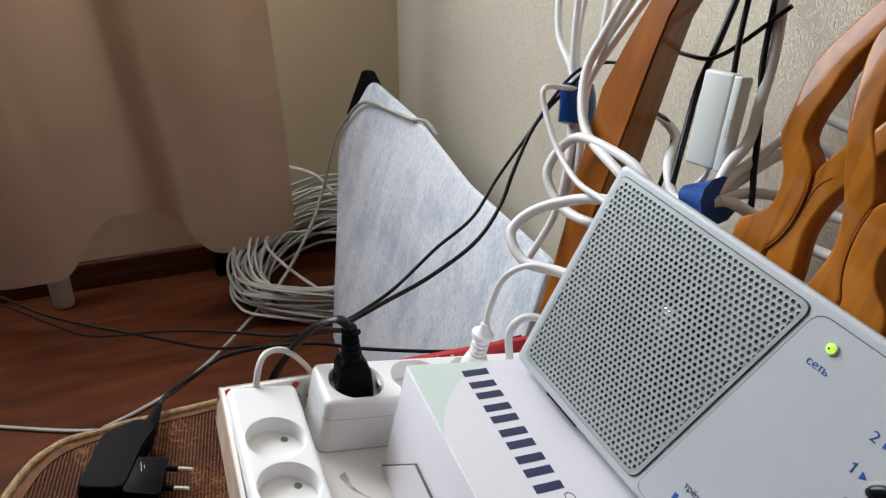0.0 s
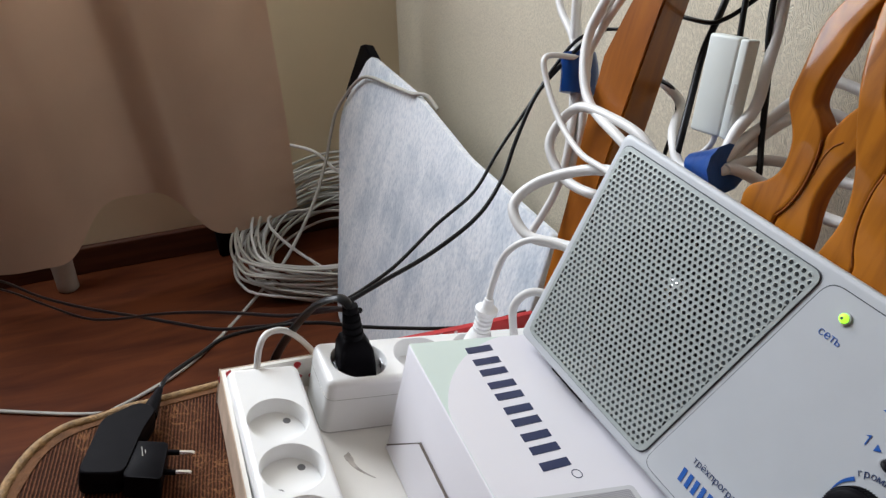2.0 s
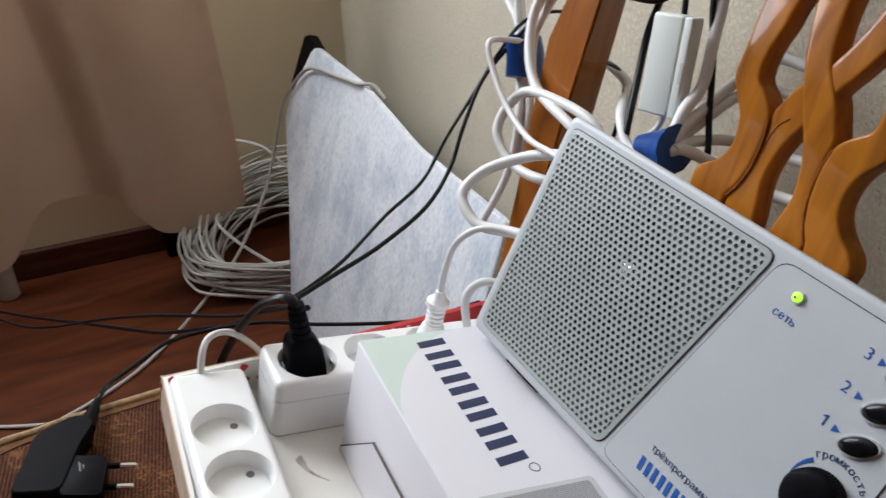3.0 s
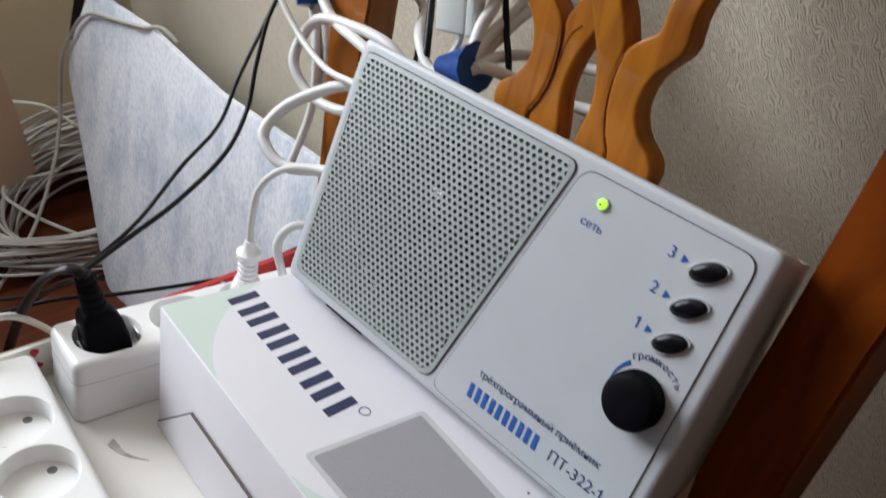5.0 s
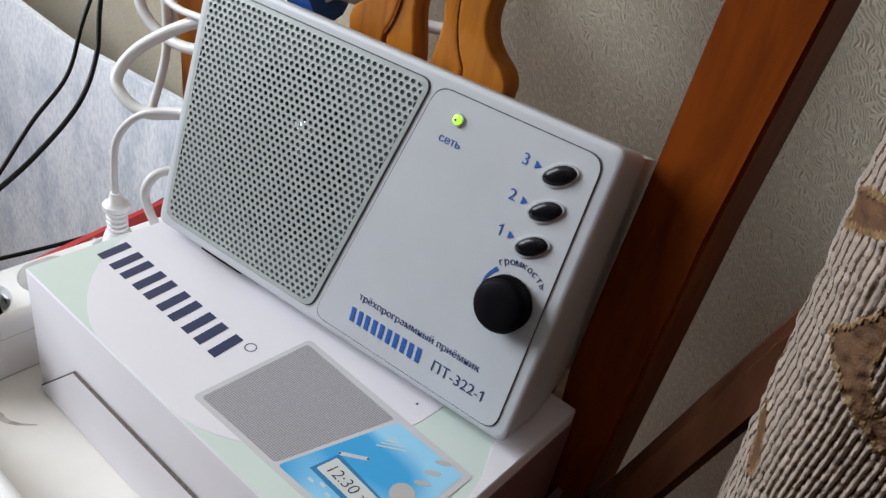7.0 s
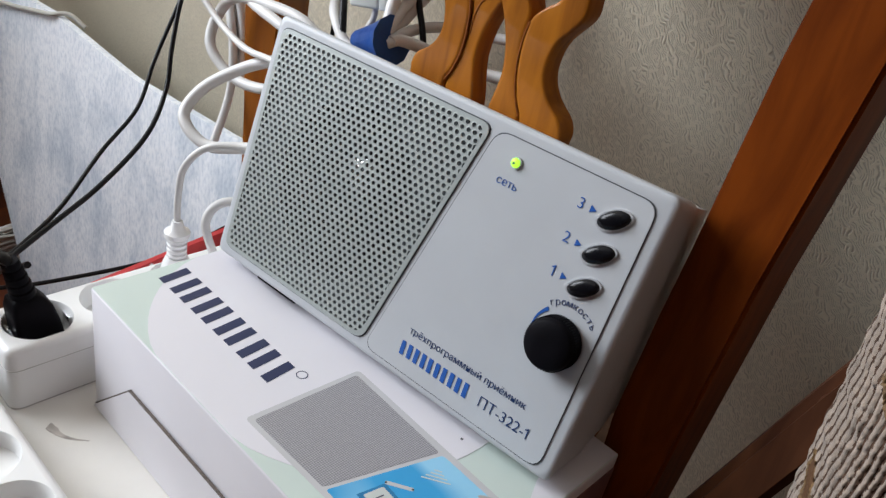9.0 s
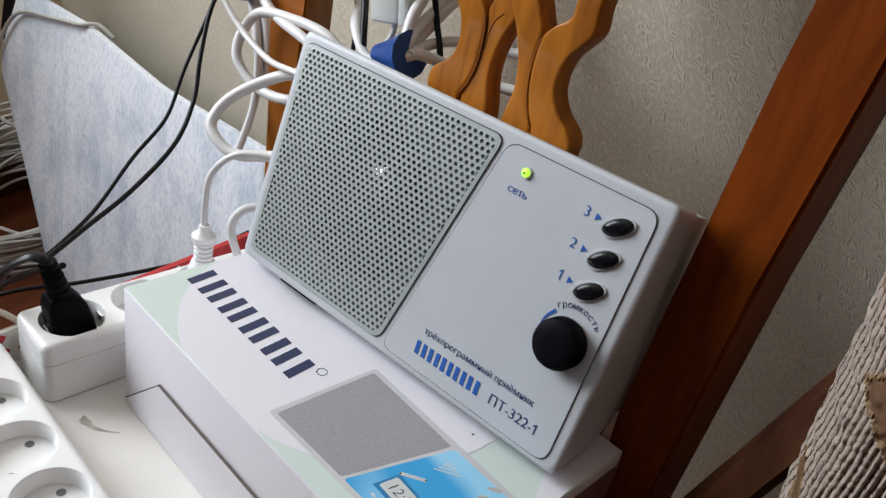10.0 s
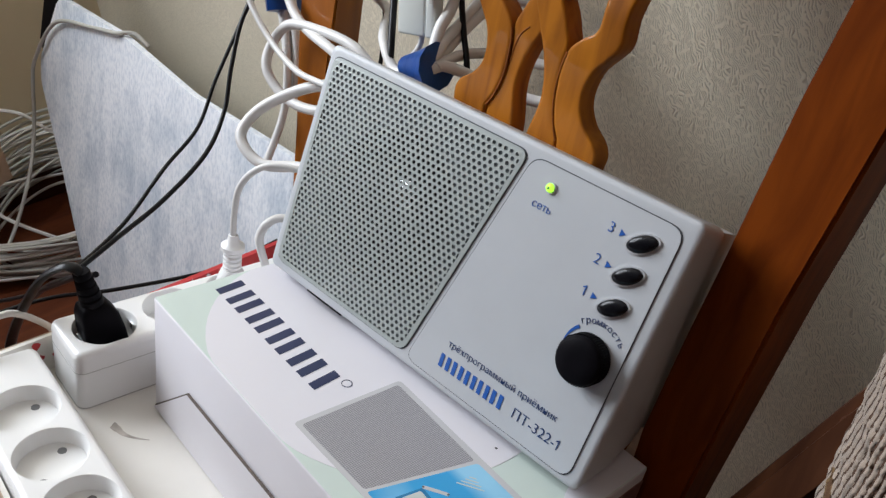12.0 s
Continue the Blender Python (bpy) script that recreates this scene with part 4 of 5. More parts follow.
# trapezoid locking flap on the front side
fl = [(BX0 + 0.002, 0.4712), (0.245, 0.4712), (0.215, 0.5165), (0.040, 0.5165)]
part("flap", prism(fl, 0.0003, 0.0022, put=UPRIGHT), M_CARDSIDE, carton, "white card locking flap")
part("flap_edge", prism([(0.040, 0.5166), (0.215, 0.5166), (0.215, 0.5172), (0.040, 0.5172)], 0.0006, 0.0022, put=UPRIGHT), M_CORRUGATED, carton, "brown corrugated edge of the flap")
# thin dark strip painting the shadow beside the flap's slanted edge
part("flap_shadow_gap", prism([(BX0 + 0.0005, 0.4712), (BX0 + 0.002, 0.4712), (0.040, 0.5165), (0.0388, 0.5165)], 0.0001, 0.0008, put=UPRIGHT), M_CORRUGATED, carton)
# five slanted bars in place of the big brand word, each made of its strokes' mass
FLAT = Matrix.Translation((0, 0, BZ1))
for k in range(5):
    for dx, w in ((0.0, 0.0062), (0.0125, 0.0062)):
        x = 0.0025 + k * 0.0233 + dx
        part("brand_bar", prism([(x, 0.0365), (x + w, 0.0365), (x + w - 0.0018, 0.056), (x - 0.0018, 0.056)], 0.00012, 0.0003, put=FLAT), M_NAVY, carton)
part("brand_ring", ring([(0.1195 + 0.0033 * math.cos(q), 0.0555 + 0.0033 * math.sin(q)) for q in [2 * math.pi * u / 20 for u in range(20)]],
                        [(0.1195 + 0.0028 * math.cos(q), 0.0555 + 0.0028 * math.sin(q)) for q in [2 * math.pi * u / 20 for u in range(20)]], 0.00012, 0.00025, put=FLAT), M_NAVY, carton)
# picture of a radio printed on the lid: grey grille and blue panel
part("print_border", prism(rounded_quad([(0.130, 0.0125), (0.252, 0.0145), (0.253, 0.080), (0.1335, 0.084)], 0.003), 0.00012, 0.0002, put=FLAT), M_PRINTEDGE, carton)
part("print_grille", prism(rounded_quad([(0.1335, 0.0155), (0.187, 0.0165), (0.204, 0.0775), (0.136, 0.0805)], 0.002), 0.0002, 0.00028, put=FLAT), M_PRINTGREY, carton, "grey printed loudspeaker grille")
part("print_panel", prism(rounded_quad([(0.189, 0.0165), (0.2485, 0.018), (0.2495, 0.0765), (0.2065, 0.0775)], 0.002), 0.0002, 0.00028, put=FLAT), M_CYAN, carton, "sky blue printed control panel")
part("display_frame", prism([(0.1995, 0.0262), (0.2325, 0.0250), (0.2345, 0.0385), (0.2025, 0.0418)], 0.00028, 0.00031, put=FLAT), M_BLUEFRAME, carton, "blue printed display frame")
part("print_display", prism(rounded_quad([(0.2015, 0.0285), (0.2305, 0.0275), (0.2325, 0.0375), (0.2035, 0.0395)], 0.001), 0.00031, 0.00037, put=FLAT), M_SCREEN, carton, "pale printed display")
lettering("12:30", 0.0085, Matrix.Translation((0.2042, 0.0308, BZ1 + 0.0004)) @ Matrix.Rotation(radians(-3), 4, "Z"), M_NAVY, carton, shear=0.15, depth=0.00005)
lettering("38", 0.0052, Matrix.Translation((0.2252, 0.0300, BZ1 + 0.0004)) @ Matrix.Rotation(radians(-3), 4, "Z"), M_NAVY, carton, shear=0.15, depth=0.00005)
part("print_knob", prism([(0.2375 + 0.006 * math.cos(q), 0.0475 + 0.006 * math.sin(q)) for q in [2 * math.pi * u / 24 for u in range(24)]], 0.00028, 0.00036, put=FLAT), M_SEAM, carton)
for k in range(3):
    part("print_button", prism([(0.2396 - 0.0007 * k + 0.0034 * math.cos(q) - 0.0006 * math.sin(q), 0.0586 + 0.0082 * k + 0.0013 * math.sin(q) + 0.0022 * math.cos(q)) for q in [2 * math.pi * u / 16 for u in range(16)]], 0.00028, 0.00036, put=FLAT), M_SEAM, carton)
SLANT = FLAT @ Matrix.Translation((0.2078, 0.0460, 0)) @ Matrix.Rotation(radians(34), 4, "Z")
part("print_slot", prism(rounded(-0.0072, 0.0072, -0.0011, 0.0011, 0.001, 3), 0.00028, 0.00036, put=SLANT), M_PRINTEDGE, carton)
for x in (-0.0066, 0.0066):
    part("print_dot", prism(rounded(x - 0.0006, x + 0.0006, -0.0006, 0.0006, 0.0005, 2), 0.00036, 0.00042, put=SLANT), M_LINE, carton)
SLANT = FLAT @ Matrix.Translation((0.2150, 0.0640, 0)) @ Matrix.Rotation(radians(34), 4, "Z")
for k, w in enumerate((0.004, 0.007, 0.011, 0.015)):
    part("print_line", prism(rounded(-w / 2, w / 2, 0.0045 - 0.0021 * k, 0.0052 - 0.0021 * k, 0.0003, 2), 0.00028, 0.00036, put=SLANT), M_SCREEN, carton)
for k in range(6):
    part("print_line", block(0.2035 + 0.0055 * k, 0.2065 + 0.0055 * k, 0.0215 + 0.002 * (k % 2), 0.0229 + 0.002 * (k % 2), BZ1 + 0.00028, BZ1 + 0.00036), M_SCREEN, carton)
part("dot", block(0.2035, 0.2048, 0.0935, 0.0948, BZ1 + 0.00012, BZ1 + 0.0002), M_LINE, carton)

# ---- the radio, leaning back on the carton ----
RADIO = CHAIR @ Matrix.Translation((0.0044, 0.0786, 0.5702)) @ Matrix.Rotation(radians(4.92), 4, "Z") @ Matrix.Rotation(radians(-15.69), 4, "X")
radio = new("radio_receiver")
radio.matrix_world = RADIO
BASE[radio] = Vector((0, 0, 0))
tagged(radio, "light grey plastic wired radio with perforated grille, standing on its carton", "radio")
OUT = [(-0.0045, -0.0030), (0.2503, -0.0030), (0.2503, 0.1487), (-0.0085, 0.1487)]


def inset(corners, d):
    c = sum((Vector(p) for p in corners), Vector((0, 0))) / len(corners)
    return [tuple(Vector(p) + Vector((math.copysign(1, c.x - p[0]), math.copysign(1, c.y - p[1]))) * d) for p in corners]


def shell(levels):
    """Rounded outlines at depths y, skinned."""
    return loft([[(x, y, z) for x, z in rounded_quad(inset(OUT, d), r, 5)] for d, y, r in levels])


G_OUT = [(0.0015, 0.0035), (0.1215, 0.0035), (0.1508, 0.1425), (-0.0035, 0.1425)]
bm = loft([[(x, 0.024, z) for x, z in rounded_quad(G_OUT, 0.007, 5)], [(x, 0.0006, z) for x, z in rounded_quad(G_OUT, 0.007, 5)]]
          + [[(x, y, z) for x, z in rounded_quad(inset(OUT, d), r, 5)] for d, y, r in ((0.0030, 0.0006, 0.006), (0.0008, 0.0009, 0.005), (0.0002, 0.0018, 0.005), (0.0, 0.0035, 0.005), (0.0004, 0.008, 0.005))]
          + [[(x, y, z) for x, z in rounded_quad([(-0.002 + d, d), (0.2500 - d, d), (0.2500 - d, 0.1450 - d), (-0.004 + d, 0.1440 - d)], 0.006, 5)] for y, d in ((0.036, 0.0), (0.0375, 0.002))])
part("shell", bm, M_RADIO, radio, smooth=True)
bm = shell([(0.0015, 0.0376, 0.006), (0.0025, 0.054, 0.007), (0.0040, 0.066, 0.008), (0.012, 0.074, 0.010), (0.016, 0.076, 0.010)])
for v in bm.verts:  # the back stands steeper than the face, so it is deeper at the foot
    low = min(max(1 - v.co.z / 0.149, 0.0), 1.0)
    v.co.y += 0.027 * low * min(max((v.co.y - 0.0376) / 0.03, 0.0), 1.0)
    v.co.z = min(v.co.z + 0.28 * low * (v.co.y - 0.0376), 0.1432 - 0.10 * (v.co.y - 0.0376))
    v.co.x = min(v.co.x, 0.2490 - 0.03 * (v.co.y - 0.0376))
part("rear_shell", bm, M_RADIO, radio, smooth=True)
FACE = Matrix(((1, 0, 0, 0), (0, 0, -1, 0), (0, 1, 0, 0), (0, 0, 0, 1)))  # x, y of an outline to x, z of the face; z towards the viewer
G_IN = [(0.0032, 0.0052), (0.1201, 0.0052), (0.1488, 0.1408), (-0.0017, 0.1408)]
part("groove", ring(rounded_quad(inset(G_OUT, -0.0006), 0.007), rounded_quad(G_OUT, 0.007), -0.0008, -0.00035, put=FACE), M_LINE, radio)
grille_rim = ring(rounded_quad(G_OUT, 0.007), rounded_quad(inset(G_IN, 0.0009), 0.006), -0.0006, 0.0004, put=FACE)
part("grille_rim", grille_rim, M_GRILLE, radio)
# perforated plate: hexagonal cells, each with a round hole that goes through
verts, faces = [], []
P_, HR = 0.00402, 0.00116
for j in range(56):
    z = 0.0066 + j * P_ * 0.866
    for i in range(56):
        x = -0.00422 + (i + 0.5 * (j % 2)) * P_
        f = (z - 0.0052) / 0.1356
        lo_x, hi_x = 0.0036 - 0.0049 * f, 0.1197 + 0.0287 * f
        if not (lo_x < x < hi_x and 0.0066 <= z < 0.1404):
            continue
        b0 = len(verts)
        for k in range(12):
            q = math.pi * k / 6
            rr0 = P_ * 0.5 / math.cos(math.pi / 6) if k % 2 else P_ * 0.5
            verts.append((x + rr0 * math.cos(q), 0.0, z + rr0 * math.sin(q)))
        for k in range(12):
            q = math.pi * k / 6
            verts.append((x + HR * 1.14 * math.cos(q), -0.0001, z + HR * 1.14 * math.sin(q)))
        for y, g in ((0.00015, 1.0), (0.0005, 1.0)):
            for k in range(12):
                q = math.pi * k / 6
                verts.append((x + HR * g * math.cos(q), y, z + HR * g * math.sin(q)))
        for ring_ in range(3):
            for k in range(12):
                faces.append((b0 + 12 * ring_ + k, b0 + 12 * ring_ + (k + 1) % 12, b0 + 12 * (ring_ + 1) + (k + 1) % 12, b0 + 12 * (ring_ + 1) + k))
me = bpy.data.meshes.new("grille")
me.from_pydata(verts, [], faces)
me.materials.append(M_GRILLE)
ob = new("grille", me)
ob.parent = radio
tagged(ob, "silver grey plate with round holes", kind="stuff")
for v in me.vertices:
    v.co.y -= 0.0004

# behind the plate: a dark board with a round opening, the cone and its shiny dome
disc = [(0.074 + 0.050 * math.cos(q), 0.073 + 0.050 * math.sin(q)) for q in [2 * math.pi * (u + 0.5) / 24 - 0.75 * math.pi for u in range(24)]]
part("backing", ring(rounded_quad(inset(G_OUT, 0.0008), 0.006, 5), disc, -0.0032, -0.0020, put=FACE), M_BACKING, radio)
part("speaker_cone", lathe([(0.050, 0.0), (0.046, 0.001), (0.018, -0.010), (0.0155, -0.009)], 40, put=FACE @ Matrix.Translation((0.074, 0.073, -0.0055))), M_CONE, radio, smooth=True)
part("speaker_dome", lathe([(0.015, 0.0), (0.013, 0.003), (0.008, 0.0055), (0.003, 0.0066)], 28, put=FACE @ Matrix.Translation((0.080, 0.086, -0.0105))), M_CHROME, radio, "shiny dome behind the grille", smooth=True)

# control panel
P_OUT = [(0.1248, 0.0018), (0.2430, 0.0012), (0.2426, 0.1420), (0.1545, 0.1420)]
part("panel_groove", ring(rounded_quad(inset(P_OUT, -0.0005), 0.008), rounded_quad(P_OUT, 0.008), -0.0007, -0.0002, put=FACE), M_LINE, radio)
cp = part("control_panel", prism(rounded_quad(P_OUT, 0.008), -0.0006, 0.0002, put=FACE), M_RADIO, radio, "pale grey control panel with blue print")


def on_face(x, y, turn=0.0, lift=0.00035):
    return FACE @ Matrix.Translation((x, y, lift)) @ Matrix.Rotation(radians(turn), 4, "Z")


led = part("power_lamp", lathe([(0.0024, 0.0), (0.0024, 0.0012), (0.0016, 0.0021), (0.0006, 0.0024)], 20, put=on_face(0.1703, 0.1311)), M_LED, radio, "lit green indicator lamp", smooth=True)
part("lamp_core", lathe([(0.0007, 0.0024), (0.0007, 0.0026)], 10, put=on_face(0.1701, 0.1309)), M_BACKING, led)
part("lamp_ring", ring([(0.0032 * math.cos(q), 0.0032 * math.sin(q)) for q in [2 * math.pi * u / 20 for u in range(20)]],
                       [(0.0024 * math.cos(q), 0.0024 * math.sin(q)) for q in [2 * math.pi * u / 20 for u in range(20)]], 0, 0.0008, put=on_face(0.1703, 0.1311)), M_RADIO, led)
lettering("сеть", 0.0058, on_face(0.1632, 0.1183), M_BLUE, cp)


def digit_one(x, y, h, mat):
    w = 0.11 * h
    part("lettering", prism([(x, y), (x + w, y), (x + w, y + h), (x + 0.4 * w, y + h), (x - 0.24 * h, y + 0.80 * h), (x - 0.24 * h, y + 0.69 * h), (x, y + 0.80 * h)], 0.0003, 0.0005, put=FACE), mat, cp)


for k, (num, y) in enumerate((("3", 0.1275), ("2", 0.1102), ("1", 0.0928))):
    if num == "1":
        digit_one(0.2095, y - 0.0022, 0.0054, M_BLUE)
    else:
        lettering(num, 0.0078, on_face(0.2070, y - 0.0022), M_BLUE, cp)
    part("arrow_print", prism([(0.2140, y - 0.0018), (0.2172, y), (0.2140, y + 0.0018)], 0.0003, 0.0005, put=FACE), M_BLUE, cp)
    c = [(math.cos(q), math.copysign(abs(math.sin(q)) ** 1.15, math.sin(q)) + 0.62 * math.cos(q)) for q in [2 * math.pi * u / 32 for u in range(32)]]
    b = part("button", loft([[(0.2268 + a * u, y_, y + b_ * w) for u, w in c] for a, b_, y_ in ((0.0074, 0.0049, 0.001), (0.0074, 0.0049, -0.0012), (0.0068, 0.0043, -0.0022), (0.0052, 0.0028, -0.0030), (0.0015, 0.0008, -0.0033))]),
             M_GLOSSBLACK, radio, "black oval push button", smooth=True)
    part("button_ring", ring([(0.2268 + 0.0081 * u, y + 0.0056 * w) for u, w in c], [(0.2268 + 0.0074 * u, y + 0.0049 * w) for u, w in c], 0.0002, 0.0013, put=FACE), M_SILVER, b, "bright ring round the button", smooth=True)

KX, KY = 0.2256, 0.0633
prof = [(0.0128, 0.0006), (0.0128, 0.009), (0.0122, 0.0108), (0.0109, 0.0118), (0.004, 0.0121)]
knob = part("volume_knob", lathe(prof, 48, put=on_face(KX, KY, lift=0.0)), M_BLACK, radio, "round black ribbed volume knob", smooth=True)
bm = bmesh.new()
for k in range(60):
    q = 2 * math.pi * k / 60
    block(-0.00026, 0.00026, 0.0126, 0.0133, 0.001, 0.0088, bm=bm)
    new_v = bm.verts[:] if k == 0 else list(bm.verts)[-8:]
    bmesh.ops.transform(bm, matrix=on_face(KX, KY, math.degrees(q), lift=0.0), verts=new_v)
part("knurling", bm, M_BLACK, knob)
word = "громкость"
for k, ch in enumerate(word):
    a = 127 - k * 9.9
    lettering(ch, 0.0047, on_face(0.2262 + 0.0166 * math.cos(radians(a)), 0.0648 + 0.0166 * math.sin(radians(a)), a - 90), M_INK, cp, align="CENTER")
arc = [(KX + 0.0152 * math.cos(radians(178 - 6 * u)), KY + 0.0152 * math.sin(radians(178 - 6 * u))) for u in range(9)] + [(KX + (0.0152 + 0.00022 * (8 - u) + 0.0002) * math.cos(radians(130 + 6 * u)), KY + (0.0152 + 0.00022 * (8 - u) + 0.0002) * math.sin(radians(130 + 6 * u))) for u in range(9)]
part("wedge_print", prism(arc[::-1], 0.0003, 0.0005, put=FACE), M_BLUE, cp)
lettering("трёхпрограммный приёмник", 0.0054, on_face(0.1490, 0.0240), M_INK, cp)
for k in range(5):
    for dx in (0.0, 0.0049):
        x = 0.1475 + k * 0.0096 + dx
        part("brand_bar", prism([(x, 0.0105), (x + 0.0027, 0.0105), (x + 0.0023, 0.0185), (x - 0.0004, 0.0185)], 0.0003, 0.0005, put=FACE), M_BLUE, cp)
model = lettering("ПТ-322-", 0.0082, on_face(0.2005, 0.0112), M_INK, cp)
digit_one(max(v.co.x for v in model.data.vertices) + 0.0020, 0.0112, 0.0057, M_INK)
# small rubber foot under the front edge
part("foot", block(0.034, 0.068, 0.001, 0.014, -0.0040, 0.0008, 0.001), M_BLACK, radio, "dark rubber foot under the front edge")

# ---- cables on the chair back and the wall ----
def tape(name, pts, radius, flat, label, ends=None):
    return single(name, tube(pts, radius, 12, 3, flat=flat, ends=ends), M_TAPE, CHAIR, label, "tape")


W, BK = "white cable tied up behind the chair", "black cable hanging behind the chair"
for pts, r in (
        ([(-0.303, 0.218, 0.775), (-0.272, 0.213, 0.733), (-0.232, 0.212, 0.710), (-0.206, 0.208, 0.682), (-0.180, 0.200, 0.649), (-0.160, 0.189, 0.600), (-0.155, 0.17, 0.55)], 0.0036),
        ([(-0.290, 0.240, 0.780), (-0.255, 0.223, 0.734), (-0.228, 0.216, 0.709), (-0.199, 0.211, 0.684), (-0.174, 0.206, 0.650), (-0.158, 0.20, 0.60)], 0.0036),
        ([(-0.190, 0.226, 0.800), (-0.202, 0.220, 0.754), (-0.208, 0.216, 0.722), (-0.200, 0.212, 0.698), (-0.186, 0.209, 0.671), (-0.165, 0.204, 0.610)], 0.0036),
        ([(-0.179, 0.212, 0.805), (-0.189, 0.205, 0.757), (-0.190, 0.198, 0.726), (-0.170, 0.190, 0.698), (-0.141, 0.185, 0.681), (-0.092, 0.180, 0.676), (-0.055, 0.185, 0.668)], 0.0042),
        ([(-0.203, 0.202, 0.702), (-0.197, 0.167, 0.702), (-0.181, 0.164, 0.685), (-0.149, 0.164, 0.665), (-0.108, 0.162, 0.655), (-0.074, 0.162, 0.657), (-0.04, 0.166, 0.658)], 0.0026),
        ([(-0.050, 0.191, 0.672), (-0.075, 0.188, 0.683), (-0.111, 0.185, 0.683), (-0.148, 0.180, 0.677), (-0.164, 0.175, 0.656), (-0.160, 0.169, 0.637), (-0.139, 0.171, 0.623), (-0.112, 0.175, 0.621), (-0.07, 0.182, 0.631)], 0.0042),
        ([(-0.055, 0.172, 0.658), (-0.074, 0.170, 0.655), (-0.101, 0.163, 0.642), (-0.120, 0.142, 0.623), (-0.122, 0.126, 0.606), (-0.112, 0.122, 0.596), (-0.092, 0.127, 0.589), (-0.067, 0.139, 0.596), (-0.03, 0.155, 0.606)], 0.0044),
        ([(-0.078, 0.262, 0.840), (-0.050, 0.251, 0.788), (-0.033, 0.239, 0.755), (-0.021, 0.230, 0.730), (-0.015, 0.215, 0.714), (-0.010, 0.205, 0.693), (-0.020, 0.200, 0.670), (-0.03, 0.20, 0.63)], 0.0044),
        ([(-0.006, 0.203, 0.692), (-0.010, 0.218, 0.708), (-0.018, 0.242, 0.719), (-0.022, 0.262, 0.734), (-0.020, 0.285, 0.752), (0.02, 0.29, 0.755)], 0.0040),
        ([(-0.005, 0.203, 0.690), (-0.011, 0.226, 0.704), (-0.015, 0.262, 0.726), (-0.002, 0.285, 0.734), (0.03, 0.29, 0.728)], 0.0040),
        ([(0.000, 0.203, 0.692), (-0.003, 0.223, 0.697), (0.004, 0.248, 0.700), (0.03, 0.27, 0.700), (0.08, 0.275, 0.71)], 0.0040),
        ([(-0.003, 0.202, 0.690), (0.002, 0.210, 0.693), (0.012, 0.227, 0.688), (0.035, 0.25, 0.680), (0.06, 0.258, 0.682), (0.082, 0.256, 0.690)], 0.0042),
        ([(-0.150, 0.250, 0.705), (-0.118, 0.246, 0.702), (-0.098, 0.238, 0.698), (-0.082, 0.222, 0.694), (-0.060, 0.205, 0.688), (-0.035, 0.200, 0.676), (-0.003, 0.203, 0.690)], 0.0040),
        ([(-0.262, 0.216, 0.772), (-0.2412, 0.213, 0.7284), (-0.219, 0.211, 0.690), (-0.196, 0.207, 0.655), (-0.168, 0.200, 0.600)], 0.0034),
        ([(-0.219, 0.218, 0.790), (-0.205, 0.214, 0.7454), (-0.2077, 0.213, 0.7174), (-0.2055, 0.211, 0.693), (-0.190, 0.205, 0.660), (-0.170, 0.198, 0.610)], 0.0034),
        ([(-0.160, 0.215, 0.800), (-0.1809, 0.210, 0.7521), (-0.1956, 0.210, 0.7213), (-0.200, 0.209, 0.696), (-0.188, 0.204, 0.660), (-0.166, 0.197, 0.60)], 0.0036),
        ([(-0.022, 0.090, 0.545), (-0.027, 0.086, 0.570), (-0.022, 0.095, 0.585), (-0.008, 0.112, 0.585), (0.01, 0.14, 0.575)], 0.0031)):
    cable("white_cable", pts, r, M_CABLE, CHAIR, W, "cables behind the chair")
for pts, r in (
        ([(-0.138, 0.284, 0.840), (-0.106, 0.250, 0.776), (-0.089, 0.231, 0.748), (-0.071, 0.218, 0.718), (-0.045, 0.200, 0.678), (-0.028, 0.190, 0.64)], 0.0028),
        ([(-0.086, 0.240, 0.840), (-0.062, 0.226, 0.795), (-0.050, 0.222, 0.768)], 0.0022),
        ([(-0.082, 0.260, 0.840), (-0.049, 0.243, 0.780), (-0.030, 0.240, 0.748), (-0.010, 0.234, 0.713), (0.008, 0.226, 0.690), (0.02, 0.22, 0.65)], 0.0024),
        ([(-0.150, 0.245, 0.758), (-0.102, 0.238, 0.765), (-0.087, 0.240, 0.773), (-0.074, 0.244, 0.788), (-0.050, 0.250, 0.820)], 0.0018),
        ([(-0.100, -0.016, 0.530), (-0.114, 0.006, 0.532), (-0.133, 0.038, 0.541), (-0.154, 0.077, 0.566), (-0.171, 0.114, 0.588), (-0.186, 0.137, 0.620), (-0.197, 0.161, 0.655), (-0.210, 0.187, 0.692), (-0.211, 0.205, 0.717), (-0.208, 0.233, 0.728), (-0.15, 0.245, 0.74)], 0.0016),
        ([(-0.096, -0.014, 0.532), (-0.113, 0.022, 0.540), (-0.128, 0.064, 0.554), (-0.144, 0.107, 0.578), (-0.166, 0.135, 0.602), (-0.182, 0.149, 0.631), (-0.198, 0.167, 0.666), (-0.208, 0.189, 0.690), (-0.20, 0.205, 0.72)], 0.0019),
        ([(-0.160, 0.246, 0.705), (-0.128, 0.246, 0.706), (-0.113, 0.245, 0.698), (-0.102, 0.240, 0.682), (-0.085, 0.225, 0.66)], 0.0018)):
    cable("black_cable", pts, r, M_BLACKCABLE, CHAIR, BK, "cables behind the chair")
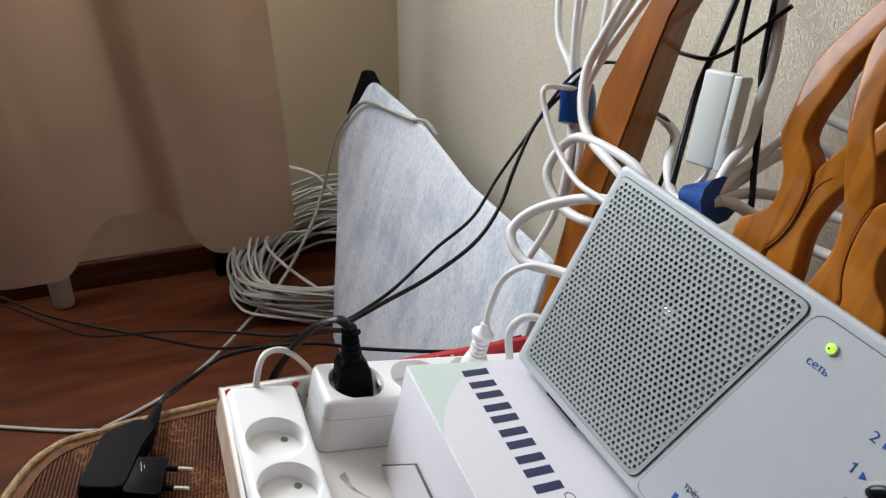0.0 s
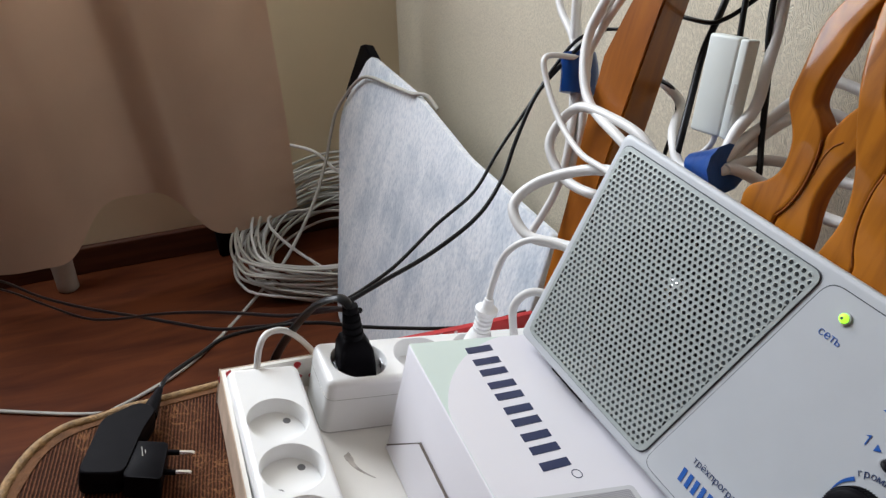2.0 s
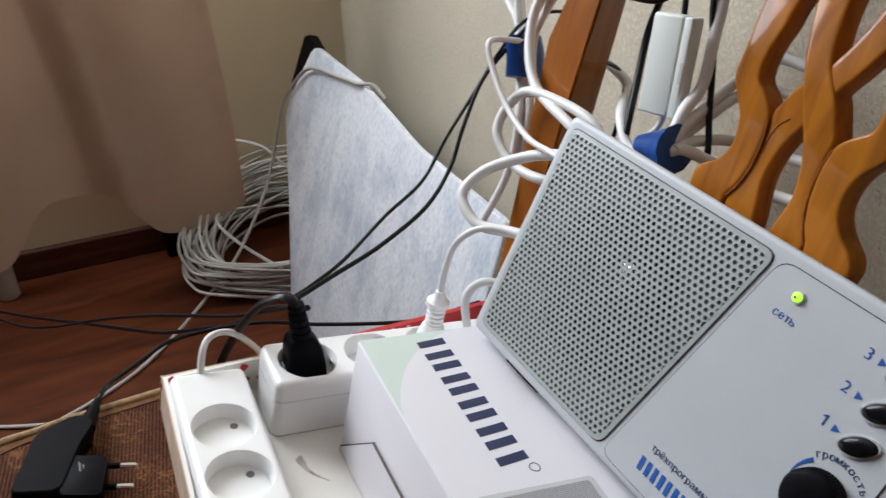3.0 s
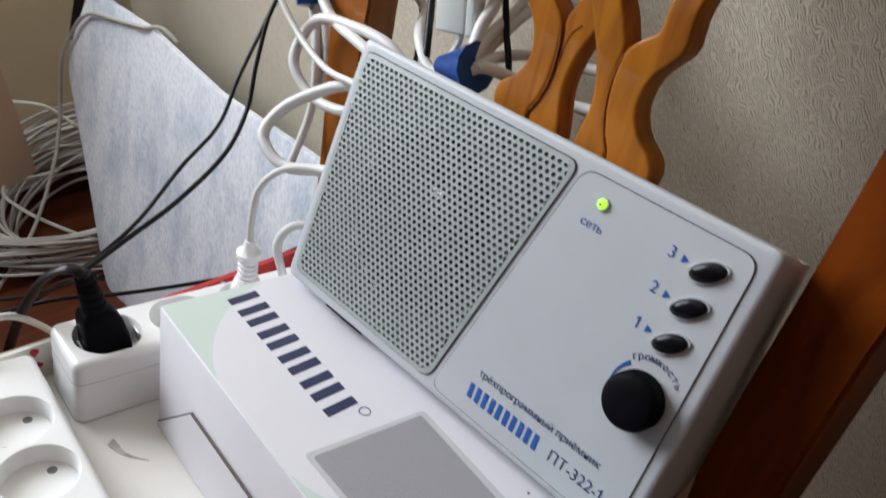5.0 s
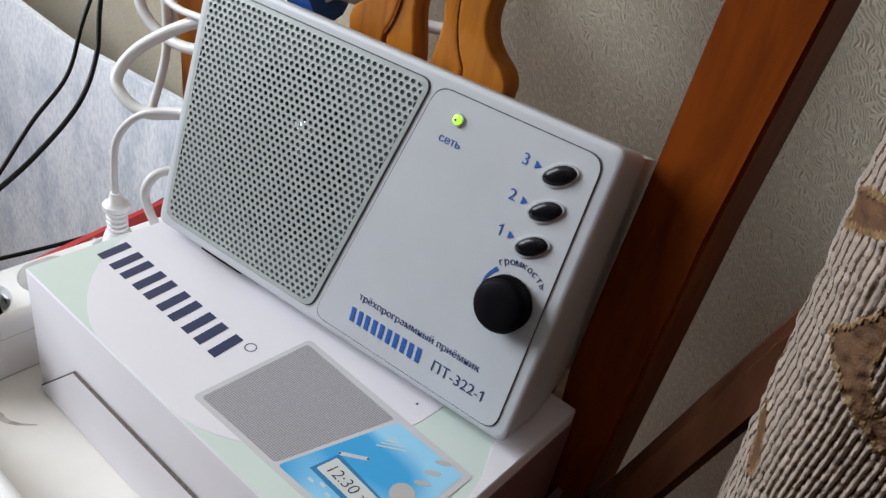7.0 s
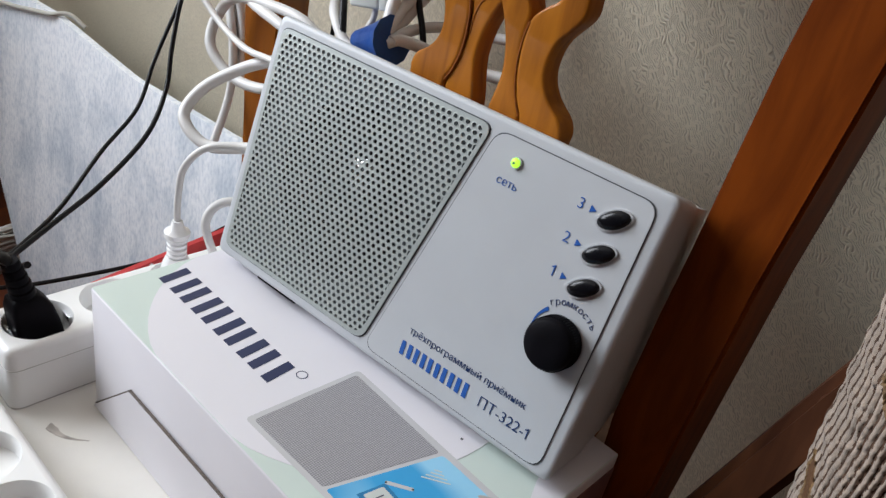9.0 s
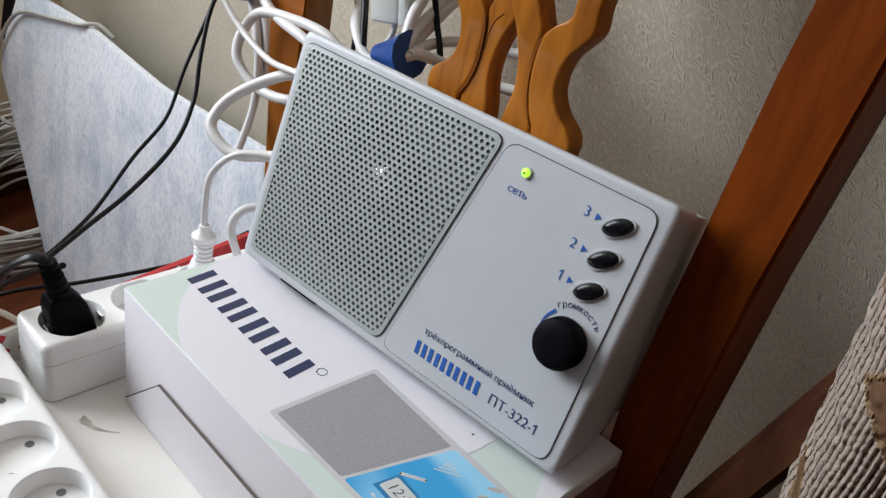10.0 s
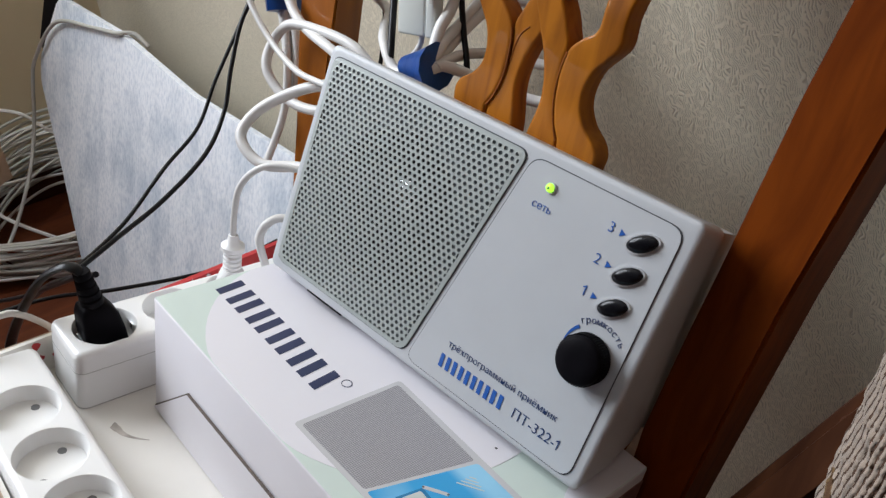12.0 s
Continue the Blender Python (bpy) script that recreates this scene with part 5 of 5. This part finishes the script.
for pts, r in (
        ([(-1.25, -0.62, 0.020), (-1.08, -0.50, 0.100), (-0.937, -0.416, 0.154), (-0.817, -0.343, 0.180), (-0.708, -0.280, 0.207), (-0.634, -0.235, 0.239), (-0.520, -0.166, 0.302), (-0.426, -0.114, 0.350), (-0.352, -0.074, 0.384), (-0.282, -0.041, 0.417), (-0.215, -0.019, 0.458), (-0.106, -0.012, 0.530)], 0.0020),
        ([(-1.27, -0.54, 0.012), (-1.15, -0.49, 0.070), (-1.037, -0.434, 0.117), (-0.861, -0.356, 0.173), (-0.762, -0.298, 0.201), (-0.675, -0.245, 0.229), (-0.602, -0.198, 0.254), (-0.515, -0.142, 0.282), (-0.449, -0.104, 0.307), (-0.386, -0.069, 0.342), (-0.309, -0.038, 0.389), (-0.216, -0.018, 0.460), (-0.10, -0.008, 0.53)], 0.0024)):
    cable("black_cable", pts, r, M_BLACKCABLE, HERE, "black cable sagging from the tray towards the floor", "cables to the floor")
cable("white_cable", [(-0.062, -0.0835, 0.490), (-0.066, -0.0833, 0.503), (-0.072, -0.0816, 0.5142), (-0.079, -0.0769, 0.5197), (-0.086, -0.0685, 0.5186), (-0.094, -0.0576, 0.5116), (-0.100, -0.0462, 0.5001), (-0.104, -0.0339, 0.4852), (-0.106, -0.025, 0.470)], 0.0024, M_CABLE, CHAIR, "white cord of the extension strip looping over the tray rim")
tape("blue_tape", [(-0.213, 0.208, 0.702), (-0.204, 0.209, 0.690), (-0.196, 0.208, 0.672)], 0.0195, 0.55, "blue insulating tape wrapped round white cables")
tape("blue_tape", [(-0.030, 0.202, 0.683), (-0.014, 0.204, 0.688), (-0.002, 0.206, 0.692)], 0.0150, 0.8, "blue insulating tape binding cables behind the radio", (0.009, 0.0212))

jb = new("connector_box")
jb.matrix_world = CHAIR @ Matrix.Translation((-0.0392, 0.2164, 0.7365)) @ Matrix.Rotation(radians(12), 4, "Z") @ Matrix.Rotation(radians(-9), 4, "Y")
BASE[jb] = Vector((0, 0, 0))
tagged(jb, "white plastic cable connector box hanging behind the chair", "connector box")
part("case", block(-0.0190, 0.0060, -0.006, 0.007, -0.034, 0.034, 0.0022, 3), M_BOXGREY, jb, smooth=True)
part("cover", block(0.0061, 0.0130, -0.0059, 0.007, -0.034, 0.0335, 0.0014, 3), M_BOXGREY, jb, smooth=True)
part("latch", block(0.0095, 0.0120, -0.0061, -0.0051, -0.010, 0.004), M_CABLEGREY, jb)
part("cord", tube([(0.0, 0.0, -0.031), (-0.002, -0.001, -0.042), (-0.012, -0.003, -0.055), (-0.02, -0.004, -0.066)], 0.0022, 8, 5), M_CABLE, jb, smooth=True)
